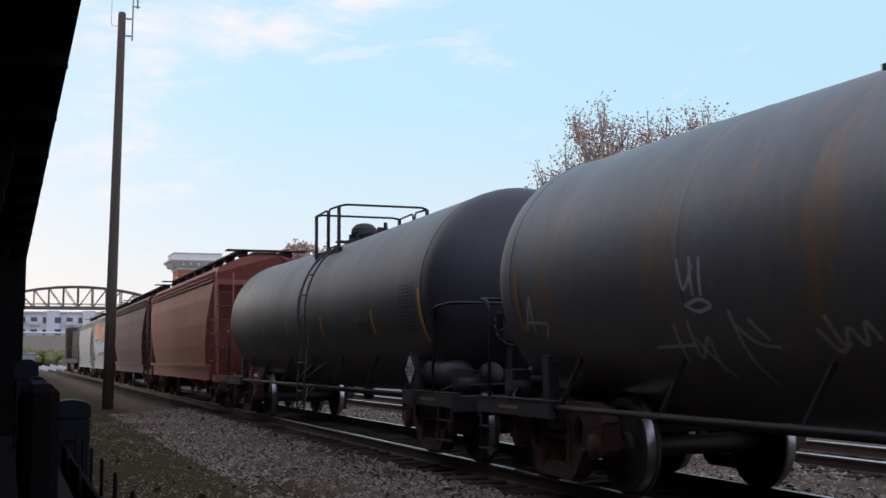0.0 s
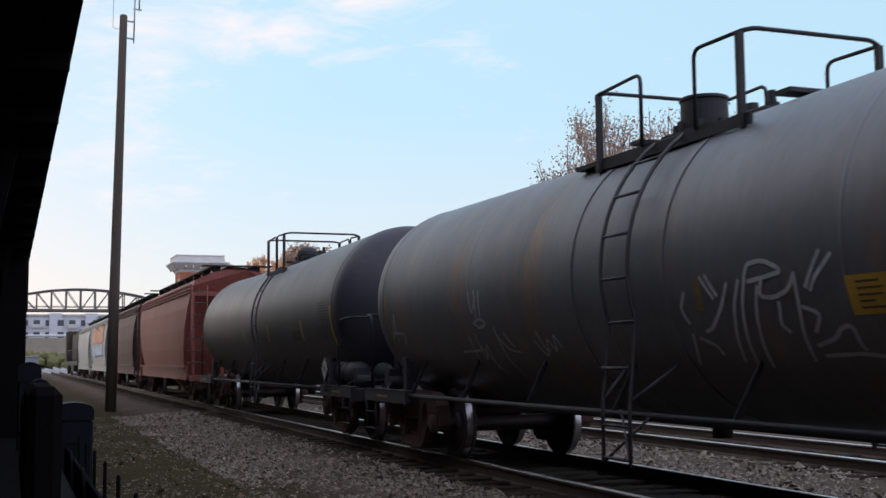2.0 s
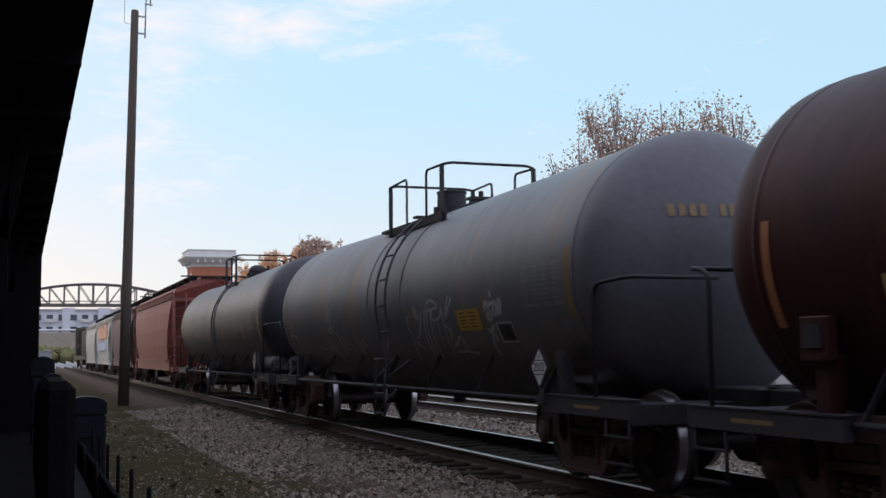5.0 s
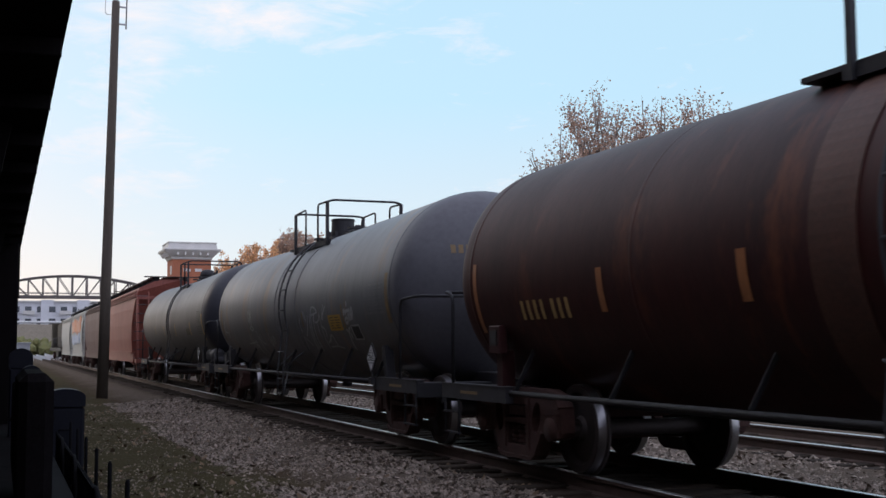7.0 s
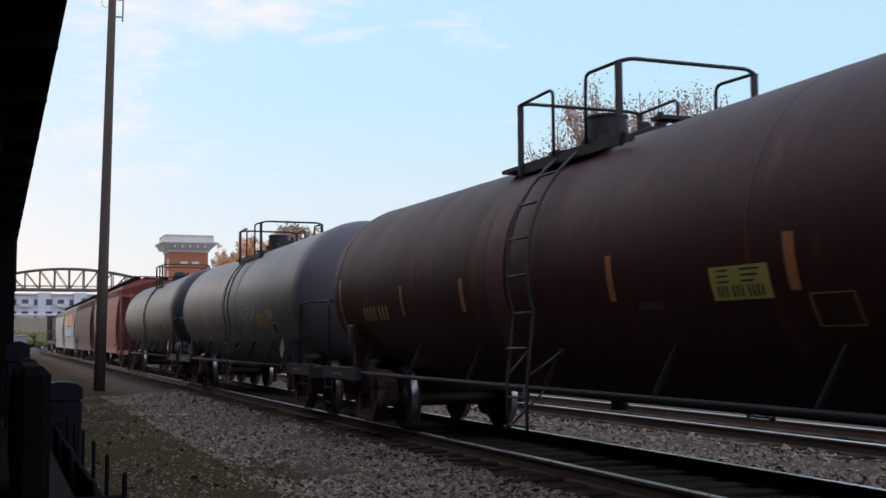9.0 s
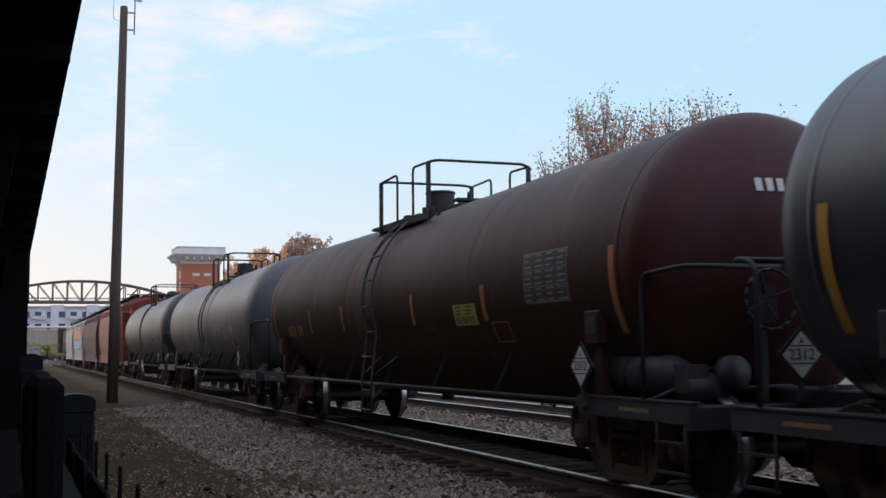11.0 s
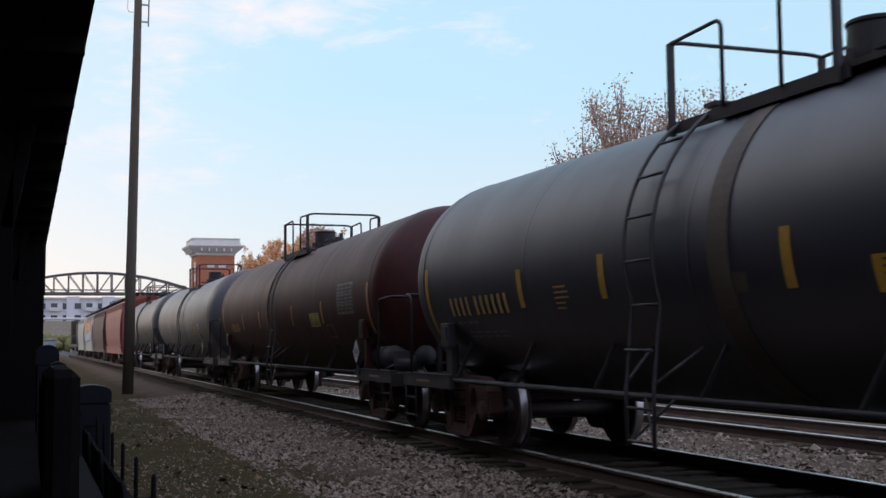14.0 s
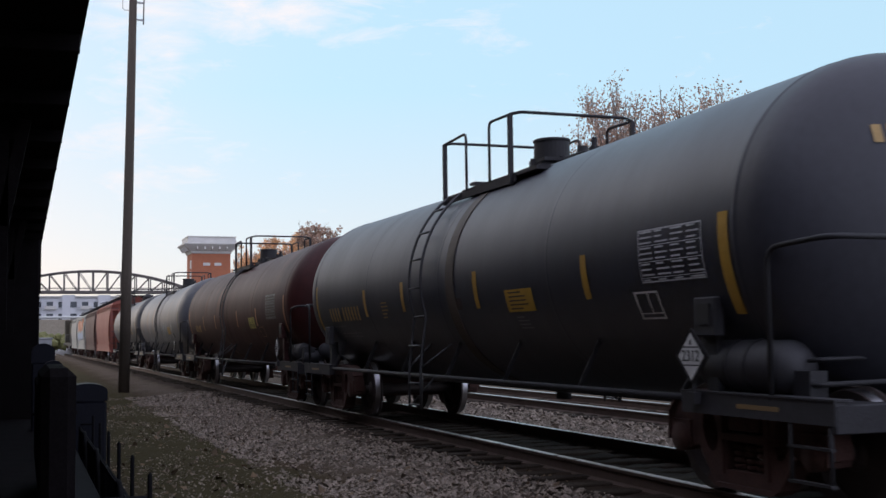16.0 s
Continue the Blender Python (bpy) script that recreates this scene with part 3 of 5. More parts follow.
def tank_car(label, y_rear, y_front, rail_rear, rail_front, ladder_y, shell, head, rails=STEEL_DARK, bands=(), saddle=STEEL_GREY, dome_y=None, round_dome=False, head_f=None, rail_top=4.12, front_truck=0.6, rail_x=0.82):
    """A tank car. Distances along the track at the start of the clip; y_rear and y_front are the seams where the heads begin."""
    c = (y_rear + y_front) / 2
    h = (y_front - y_rear) / 2
    car = thing("tank_car", label, "tank car", "cars of the freight train", pose(TRACK, c, 0))
    CARS.append((car, c))
    ry, fy, ly = rail_rear - c, rail_front - c, ladder_y - c
    mid = (ry + fy) / 2 if dome_y is None else dome_y - c
    # shell in courses with weld seams
    bm = bmesh.new()
    prof = [(-h, TANK_R)]
    courses = 4
    for i in range(1, courses):
        y = -h + 2 * h * i / courses
        prof += [(y + k, TANK_R + r) for k, r in ((-0.05, 0), (-0.03, 0), (-0.016, 0), (-0.008, 0.003), (0.008, 0.003), (0.016, 0), (0.03, 0), (0.05, 0))]
    prof.append((h, TANK_R))
    lathe(bm, prof, 96, pose(0, 0, TANK_Z))
    kink(bm)
    part("shell", bm, shell, car)
    for s, m in ((-1, head), (1, head_f or shell)):
        bm = bmesh.new()
        pr = [(s * h, TANK_R), (s * (h + 0.01), TANK_R), (s * (h + 0.02), TANK_R + 0.006), (s * (h + 0.05), TANK_R + 0.006), (s * (h + 0.06), TANK_R), (s * (h + 0.08), TANK_R), (s * (h + 0.2), TANK_R)]
        pr += [(s * (h + 0.2 + 0.70 * math.sin(k * math.pi / 24)), TANK_R * math.cos(k * math.pi / 24)) for k in range(1, 12)] + [(s * (h + 0.90), 0)]
        lathe(bm, pr, 96, pose(0, 0, TANK_Z))
        kink(bm)
        part("tank_head", bm, m, car, "domed end of the tank")
    for y, wd, m in bands:
        bm = bmesh.new()
        lathe(bm, [(y - c - wd / 2, TANK_R + 0.002), (y - c - wd / 2, TANK_R + 0.012), (y - c + wd / 2, TANK_R + 0.012), (y - c + wd / 2, TANK_R + 0.002)], 96, pose(0, 0, TANK_Z), smooth=False)
        kink(bm)
        part("band", bm, m, car)
    # stub sills and end platforms
    for s in (-1, 1):
        bm = bmesh.new()
        box(bm, (0, s * (h + 0.25), 0.82), (0.55, 2.3, 0.34))
        box(bm, (0, s * (h - 0.25), 0.82), (2.3, 0.3, 0.14))
        part("stub_sill", bm, STEEL_DARK, car, bevel=0.015)
        bm = bmesh.new()
        box(bm, (0, s * (h + 0.80), 0.83), (2.75, 0.40, 0.06))
        box(bm, (0, s * (h + 1.02), 0.76), (2.75, 0.05, 0.2))
        part("end_platform", bm, STEEL_DARK, car, bevel=0.008)
        for x in (-1.33, 1.33):
            bm = bmesh.new()
            box(bm, (x, s * (h + 0.12), 0.80), (0.10, 1.84, 0.17))
            box(bm, (x * 0.985, s * (h + 0.12), 0.892), (0.16, 1.86, 0.014))
            channel = part("side_channel", bm, STEEL_GREY, car, "grey steel channel beside the end platform")
            if x < 0:
                bm = bmesh.new()
                box(bm, (x - 0.052, s * (h + 0.2), 0.80), (0.004, 0.5, 0.035))
                part("stencil_line", bm, WORN_TAPE, channel, "small worn gold print")
        # tapered saddle posts beside the shell
        for x in (-1, 1):
            bm = bmesh.new()
            bar(bm, (x * 1.24, s * (h - 0.50), 0.83), (x * 1.27, s * (h - 0.55), 1.36), 0.05, 0.13, (0, 1, 0))
            bar(bm, (x * 1.16, s * (h - 0.50), 0.83), (x * 1.2, s * (h - 0.55), 1.3), 0.10, 0.03, (0, 1, 0))
            part("saddle_post", bm, saddle, car)
        # corner handrail over the end platform
        for x in (-1, 1):
            bm = bmesh.new()
            post_y = h + (0.35 if s < 0 else 0.72)
            tube(bm, bend([(x * 1.36, s * post_y, 0.85), (x * 1.36, s * post_y, 2.0), (x * 1.36, s * (h + 1.02), 2.03), (x * 0.4, s * (h + 1.02), 2.03)], 0.14), 0.022)
            part("end_handrail", bm, rails, car)
        for x in (-1, 1):
            bm = bmesh.new()
            for k in (0, 1):
                tube(bm, [(x * 1.36, s * (h + 0.55 + 0.42 * k), 0.82), (x * 1.36, s * (h + 0.55 + 0.42 * k), 0.28)], 0.016)
            for z in (0.3, 0.55):
                bar(bm, (x * 1.36, s * (h + 0.53), z), (x * 1.36, s * (h + 0.99), z), 0.05, 0.02)
            part("stirrup_step", bm, STEEL_DARK, car)
        coupler(car, s * (h + 1.42), s)
        add_truck(car, s * (h - (0.28 if s < 0 else front_truck)))
    # handrail along the side with struts up to the shell
    for x in (-1, 1):
        bm = bmesh.new()
        tube(bm, [(x * 1.31, -h + 0.6, 0.83), (x * 1.31, h - 0.55, 0.83)], 0.03, 8)
        n = 7
        for i in range(n):
            y = -h + 0.9 + (2 * h - 1.8) * i / (n - 1)
            bar(bm, (x * 1.31, y, 0.83), (x * 1.12, y - 0.16, 1.36), 0.05, 0.012, (0, 1, 0))
        part("side_handrail", bm, rails, car, "long pipe handrail along the side")
    # brake rod and piping below
    bm = bmesh.new()
    tube(bm, [(-0.55, -h + 0.6, 0.72), (-0.55, h - 0.6, 0.72)], 0.025)
    tube(bm, [(0, mid, TANK_Z - TANK_R + 0.05), (0, mid, 0.55)], 0.10, 16)
    part("outlet_valve", bm, STEEL_DARK, car)
    # ladders up both sides
    for x in (-1, 1):
        bm = bmesh.new()
        for k in (-0.23, 0.23):
            pts = [(x * 1.53, ly + k, 0.42), (x * 1.53, ly + k, 0.9)]
            pts += [(x * (TANK_R + 0.10) * math.cos(radians(d)), ly + k, TANK_Z + (TANK_R + 0.10) * math.sin(radians(d))) for d in range(-18, 55, 6)]
            tube(bm, pts, 0.019, 6)
        braces = bmesh.new()
        for k in (-0.23, 0.23):
            tube(braces, [(x * 1.53, ly + k, 0.95), (x * 1.1, ly + k * 1.8, 1.3)], 0.016, 6)
            tube(braces, [(x * 1.53, ly + k, 0.4), (x * 1.31, ly - k * 1.2, 0.86)], 0.014, 6)
        ladder = part("ladder", bm, LADDER_GREY, car, "steel ladder curving up the tank")
        part("brace", braces, LADDER_GREY, ladder)
        zs = [(1.53, 0.45), (1.53, 0.74)] + [((TANK_R + 0.10) * math.cos(radians(d)), TANK_Z + (TANK_R + 0.10) * math.sin(radians(d))) for d in (-35, -18, -3, 12, 27, 42, 54)]
        zs[2] = (1.53, 1.25)
        for xx, z in zs:
            part("rung", RUNG, None, ladder, at=pose(x * xx, ly, z))
    # platform and safety railing round the manway
    pz = 3.36
    bm = bmesh.new()
    for x in (-0.72, 0.72):
        box(bm, (x, mid, pz), (0.36, fy - ry + 0.1, 0.045))
    for y in (ry, fy):
        box(bm, (0, y, TANK_Z + TANK_R + 0.03), (1.0, 0.2, 0.04))
    for x in (-0.9, 0.9):
        bar(bm, (x, ry - 0.1, pz - 0.05), (x, fy + 0.1, pz - 0.05), 0.03, 0.1)
        for y in (ry + 0.1, mid, fy - 0.1):
            bar(bm, (x * 0.8, y, pz), (x * 0.86, y, 3.0), 0.04, 0.05, (0, 1, 0))
    part("walkway", bm, rails, car, "narrow steel walkway on top of the tank")
    top = rail_top
    for y, s in ((fy, -1), (ry, 1)):
        bm = bmesh.new()
        for x in (-0.92, rail_x):
            bar(bm, (x, y, pz - 0.12), (x, y, top), 0.055, 0.055)
            ln = 0.80 if s < 0 else 0.65
            tube(bm, bend([(x, y, top), (x, y + s * ln, top + 0.02), (x, y + s * ln, pz)], 0.1), 0.019)
        tube(bm, bend([(-0.92, y, top), (-0.8, y - 0.04 * s, top + 0.03), (rail_x - 0.12, y - 0.04 * s, top + 0.03), (rail_x, y, top)], 0.08), 0.021)
        part("safety_railing", bm, rails, car, "pipe safety railing beside the manway")
    bm = bmesh.new()
    zt = TANK_Z + TANK_R
    lathe(bm, [(-0.12, 0.0), (-0.12, 0.24), (0.02, 0.24)] + ([(0.1, 0.26), (0.18, 0.24), (0.25, 0.18), (0.28, 0.1), (0.29, 0)] if round_dome else [(0.28, 0.23), (0.285, 0.245), (0.31, 0.245), (0.32, 0.23), (0.33, 0)]), 28, pose(-0.1, mid, zt + 0.06, 90), smooth=False)
    box(bm, (-0.1, mid, zt - 0.01), (0.62, 0.62, 0.06))
    for k in range(8):
        a8 = k * math.tau / 8
        box(bm, (-0.1 + 0.28 * math.cos(a8), mid + 0.28 * math.sin(a8), zt + 0.06), (0.05, 0.05, 0.12))
    part("manway", bm, STEEL_DARK, car, "round manway cover")
    bm = bmesh.new()
    box(bm, (0.05, mid - 0.6, zt + 0.02), (0.5, 0.9, 0.1))
    part("fittings_plate", bm, STEEL_DARK, car, bevel=0.01)
    for dy, r, hh in ((-0.55, 0.13, 0.24), (-0.85, 0.07, 0.30), (0.62, 0.08, 0.2)):
        bm = bmesh.new()
        lathe(bm, [(0, 0), (0, r), (hh * 0.6, r), (hh * 0.62, r * 0.6), (hh, r * 0.5), (hh, 0)], 14, pose(0.05, mid + dy, zt - 0.03, 90), smooth=False)
        part("valve", bm, STEEL_DARK, car)
    return car, c, h


# the four tank cars, from the first to the last
TANK_Z, TANK_K = 2.18, 0.010
car_a, ca, ha = tank_car("dark grey tank car with a rounded black head", 13.78, 26.63, 19.24, 20.79, 19.62, TANK_DARKGREY, HEAD_BLACK, bands=((20.40, 0.13, TANK_DARKGREY),), round_dome=True, dome_y=20.27)
TANK_Z, TANK_K = 2.13, 0.010
car_b, cb, hb = tank_car("weathered grey tank car with rust stains and chalky graffiti", -1.73, 10.93, 3.09, 5.42, 4.19, TANK_GREY, HEAD_BLUE, bands=((5.22, 0.117, TANK_GREY), (3.59, 0.0779, TANK_GREY)), dome_y=4.76, rail_top=4.06, front_truck=0.5, rail_x=0.55)
TANK_Z, TANK_K = 2.09, 0.0077
car_c, cc, hc = tank_car("rusty brown tank car with orange reflective strips", -18.54, -4.71, -12.53, -10.37, -11.44, TANK_BROWN, TANK_BROWN, bands=((-10.68, 0.454, RUST_BROWN),), saddle=TANK_BROWN, dome_y=-10.94, rail_top=4.08, front_truck=0.62, rail_x=0.7)
TANK_Z, TANK_K = 2.12, 0.010
car_d, cd, hd = tank_car("black tank car with gold lettering and yellow placards", -33.98, -21.20, -28.88, -26.65, -26.97, TANK_BLACK, HEAD_BLACK, bands=((-28.02, 0.27, BAND_RUST),), dome_y=-28.40)


def hopper_car(label, y_rear, y_front, paint):
    """A covered hopper with bulging sides, sloped end sheets, roof hatches and end ladders."""
    c, h = (y_rear + y_front) / 2, (y_front - y_rear) / 2
    car = thing("hopper_car", label, "hopper car", "cars of the freight train", pose(TRACK, c, 0))
    CARS.append((car, c))
    # half cross-section: bottom flange, bulging side, top chord, roof
    half = [(0.95, 0.72), (1.30, 0.78), (1.42, 1.12), (1.50, 1.7), (1.53, 2.3), (1.50, 2.95), (1.42, 3.45), (1.36, 3.62), (1.30, 3.78), (0.7, 4.05), (0.35, 4.12)]
    ring = [(-x, z) for x, z in half] + [(x, z) for x, z in half[::-1]]
    bm = bmesh.new()

    def end_y(z):
        # end sheets slope in towards the bottom
        return h - 0.1 - max(0.0, 3.3 - z) * 0.58

    rows = []
    for k in range(9):
        f = -1 + 2 * k / 8
        rows.append([bm.verts.new((x, f * end_y(z), z)) for x, z in ring])
    for A, B in zip(rows, rows[1:]):
        for i in range(len(ring)):
            j = (i + 1) % len(ring)
            bm.faces.new((A[i], A[j], B[j], B[i]))
    bm.faces.new(rows[0]), bm.faces.new(rows[-1][::-1])
    part("body", bm, paint, car, bevel=0.01)
    # side sill flange and top chord
    for x in (-1, 1):
        bm = bmesh.new()
        box(bm, (x * 1.45, 0, 1.13), (0.16, 2 * h - 1.6, 0.07))
        box(bm, (x * 1.42, 0, 0.93), (0.05, 2 * h - 1.6, 0.38))
        part("side_sill", bm, paint, car)
        bm = bmesh.new()
        for z, xx in ((3.42, 1.46), (3.52, 1.44), (3.64, 1.42)):
            box(bm, (x * xx, 0, z), (0.06, 2 * h - 0.3, 0.045))
        part("top_chord", bm, paint, car)
    for s in (-1, 1):
        # end frame: posts, crossbars, platform, ladder
        bm = bmesh.new()
        for x in (-1.38, 1.38):
            bar(bm, (x, s * (h + 0.15), 0.7), (x, s * (h - 0.05), 3.4), 0.1, 0.1, (0, 1, 0))
        for x in (-0.45, 0.45):
            bar(bm, (x, s * (h - 0.1), 0.8), (x, s * (h - 0.1), 3.5), 0.08, 0.1, (0, 1, 0))
        box(bm, (0, s * (h - 0.05), 3.36), (2.8, 0.1, 0.14))
        box(bm, (0, s * (h + 0.1), 0.8), (2.9, 0.5, 0.16))
        box(bm, (0, s * (h - 0.5), 0.85), (0.6, 2.0, 0.4))
        part("end_frame", bm, paint, car, bevel=0.008)
        for x in (-1.2, 1.2):
            bm = bmesh.new()
            for k in (-0.23, 0.23):
                tube(bm, [(x + k, s * (h + 0.2), 0.45), (x + k, s * (h + 0.2), 3.6)], 0.018, 6)
            ladder = part("end_ladder", bm, paint, car)
            for k in range(9):
                part("rung", RUNG, None, ladder, at=pose(x, s * (h + 0.2), 0.55 + 0.36 * k, 0, 0, 90))
            for k in range(8):
                part("rung", RUNG, None, ladder, at=pose(x * 1.225, s * (h - 0.1), 0.55 + 0.36 * k))
        coupler(car, s * (h + 0.8), s)
        add_truck(car, s * (h - 1.5))
    bm = bmesh.new()
    for x in (-0.62, 0.62):
        box(bm, (x, 0, 4.24), (0.3, 2 * h - 0.2, 0.035))
        for k in range(8):
            y = -h + 0.3 + (2 * h - 0.6) * k / 7
            box(bm, (x, y, 4.15), (0.26, 0.05, 0.2))
    for s in (-1, 1):
        box(bm, (0, s * (h - 0.2), 4.24), (2.2, 0.4, 0.03))
    part("roof_walk", bm, STEEL_DARK, car, "grated roof walk")
    n = 6
    for k in range(n):
        bm = bmesh.new()
        y = -h + 1.0 + (2 * h - 2.0) * k / (n - 1)
        box(bm, (0, y, 4.17), (0.7, 1.3, 0.1))
        part("hatch", bm, paint, car, bevel=0.02)
    # discharge bays
    for k in (-1, 0, 1):
        bm = bmesh.new()
        lathe(bm, [(-0.35, 0.28), (0.1, 0.95), (0.1, 0)], 4, pose(0, k * h * 0.42, 0.62, 90, 0, 45), smooth=False)
        part("discharge_bay", bm, paint, car)
    return car, c, h


hopper_red, c1, h1 = hopper_car("faded oxide-red covered hopper car with curved sides", 29.10, 42.34, HOPPER_RED)
hopper_brown, c2, h2 = hopper_car("dark brown covered hopper car", 44.03, 57.01, HOPPER_BROWN)
hopper_white, c3, h3 = hopper_car("dirty white covered hopper car with orange graffiti", 58.69, 70.90, HOPPER_WHITE)
hopper_pale, c4, h4 = hopper_car("dirty white covered hopper car", 72.58, 85.17, HOPPER_WHITE)


def locomotive(label, y_rear, y_front):
    c, h = (y_rear + y_front) / 2, (y_front - y_rear) / 2
    car = thing("locomotive", label, "locomotive", "cars of the freight train", pose(TRACK, c, 0))
    CARS.append((car, c))
    bm = bmesh.new()
    box(bm, (0, 0, 1.15), (2.9, 2 * h, 0.35))
    box(bm, (0, 0, 0.75), (2.4, 5.0, 0.6))
    part("frame", bm, STEEL_DARK, car, bevel=0.02)
    bm = bmesh.new()
    box(bm, (0, -1.8, 2.55), (1.75, 2 * h - 5.2, 2.45))
    box(bm, (0, -h + 3.2, 3.5), (2.4, 3.2, 0.8))
    part("hood", bm, LOCO_GREEN, car, bevel=0.08)
    bm = bmesh.new()
    box(bm, (0, h - 3.4, 2.75), (2.8, 2.4, 2.9))
    part("cab", bm, LOCO_GREEN, car, bevel=0.1)
    bm = bmesh.new()
    box(bm, (0, h - 1.2, 2.1), (1.8, 1.9, 1.6))
    part("nose", bm, LOCO_GREEN, car, bevel=0.1)
    bm = bmesh.new()
    for x in (-1.38, 1.38):
        tube(bm, [(x, -h + 0.2, 2.3), (x, h - 4.8, 2.3)], 0.02)
        for k in range(9):
            y = -h + 0.2 + (2 * h - 5) * k / 8
            tube(bm, [(x, y, 1.3), (x, y, 2.3)], 0.018)
    for x in (-1.2, -0.4, 0.4, 1.2):
        tube(bm, [(x, -h + 0.1, 1.3), (x, -h + 0.1, 2.3)], 0.02)
    part("handrail", bm, STEEL_GREY, car)
    for k in range(5):
        bm = bmesh.new()
        box(bm, (-0.89, -h + 3.4 + 1.7 * k, 2.4), (0.03, 1.3, 1.6))
        part("hood_door", bm, LOCO_GREEN, car)
    for s in (-1, 1):
        coupler(car, s * (h + 0.45), s)
        add_truck(car, s * (h - 3.2))
    return car


locomotive("dull olive diesel locomotive far up the track", 87.12, 110.10)

# ---- station building, fence, bins ----


def station():
    st = thing("station_building", "dark station building with a deep overhanging eave", "building")
    x0, z0, y0, y1 = 0.395, 3.58, -38.0, 28.4
    # added block out of view, its height set to keep sky light off the train
    bm = bmesh.new()
    box(bm, (-9.2, -2.6, 4.6), (12.0, 75.0, 9.9))
    part("wall", bm, UNSEEN_BRICK, st)
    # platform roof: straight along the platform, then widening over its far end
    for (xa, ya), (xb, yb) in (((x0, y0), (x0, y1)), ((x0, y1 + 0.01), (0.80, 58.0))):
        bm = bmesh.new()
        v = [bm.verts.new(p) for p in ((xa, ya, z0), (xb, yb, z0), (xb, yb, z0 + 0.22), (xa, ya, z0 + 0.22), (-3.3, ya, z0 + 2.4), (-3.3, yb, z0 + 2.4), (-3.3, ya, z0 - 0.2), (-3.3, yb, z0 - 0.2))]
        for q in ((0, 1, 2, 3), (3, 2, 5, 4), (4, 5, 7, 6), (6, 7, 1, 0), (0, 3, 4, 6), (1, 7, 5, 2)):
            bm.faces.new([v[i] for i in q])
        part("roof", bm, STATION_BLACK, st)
    n = 12
    bm = bmesh.new()
    box(bm, (-0.25, 0, -0.06), (1.1, 0.09, 0.14))
    rafter = finish("rafter", bm, STATION_BLACK, 0.01)
    for k in range(n):
        part("rafter", rafter, None, st, at=pose(x0 - 0.32, 2.7 + 2.05 * k, z0 - 0.03))
    for y in (12.3, 22.6):
        bm = bmesh.new()
        bar(bm, (-0.2, y, 2.45), (0.0, y, 3.53), 0.12, 0.14, (0, 1, 0))
        bar(bm, (-0.22, y, 1.4), (-0.22, y, 3.5), 0.14, 0.14, (0, 1, 0))
        part("bracket", bm, STATION_BLACK, st)
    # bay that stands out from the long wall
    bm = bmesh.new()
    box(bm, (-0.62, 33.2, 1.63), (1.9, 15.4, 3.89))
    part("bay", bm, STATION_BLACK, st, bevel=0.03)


station()


# thin near-black sheet over the ground, in the same material as the roof
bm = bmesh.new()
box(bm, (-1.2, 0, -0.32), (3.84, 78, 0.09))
solo("platform", bm, STATION_BLACK, "near-black platform paving beside the station", "platform", kind="structure")


def fence():
    f = thing("iron_fence", "low black iron fence along the platform edge", "fence", at=pose(0.80, 0, -0.31))
    bm = bmesh.new()
    tube(bm, [(0, 0, 0), (0, 0, 0.715), (0, 0, 0.735)], [0.016, 0.016, 0.006], 8)
    post = finish("post", bm, IRON_BLACK)
    bm = bmesh.new()
    tube(bm, [(0, 0, 0), (0, 0, 0.53)], 0.011, 6)
    picket = finish("picket", bm, IRON_BLACK)
    for k in range(9):
        part("post", post, None, f, at=pose(0, 4.0 + 1.285 * k, 0))
        for j in range(1, 16):
            part("picket", picket, None, f, at=pose(-0.1, 4.0 + 1.285 * (k + j / 16), 0))
    bm = bmesh.new()
    for z in (0.11, 0.51):
        bar(bm, (-0.1, 3.5, z), (-0.1, 15.3, z), 0.03, 0.03)
    part("rail", bm, IRON_BLACK, f)


fence()


def litter_bin(x, y, r, h, label):
    b = thing("litter_bin", label, "litter bin", "bins on the platform", pose(x, y, -0.31))
    bm = bmesh.new()
    box(bm, (0, 0, h * 0.39), (r * 1.94, r * 1.9, h * 0.78))
    part("body", bm, BIN_BLUE, b, bevel=0.03)
    bm = bmesh.new()
    arch = [(-r, h * 0.78)] + [(-r * math.cos(k * math.pi / 16), h * (0.90 + 0.10 * math.sin(k * math.pi / 16))) for k in range(17)] + [(r, h * 0.78)]
    front = [bm.verts.new((x2, -r * 0.98, z2)) for x2, z2 in arch]
    back = [bm.verts.new((x2, r * 0.98, z2)) for x2, z2 in arch]
    bm.faces.new(front), bm.faces.new(back[::-1])
    for k in range(len(arch)):
        j = (k + 1) % len(arch)
        bm.faces.new((front[j], front[k], back[k], back[j]))
    part("lid", bm, BIN_BLUE, b, "arched enamel lid", 0.015)
    bm = bmesh.new()
    tube(bm, bend([(-r * 0.3, -r * 1.0, h * 0.5), (-r * 0.3, -r * 1.15, h * 0.5), (r * 0.3, -r * 1.15, h * 0.5), (r * 0.3, -r, h * 0.5)], 0.05), 0.012)
    part("handle", bm, IRON_BLACK, b)


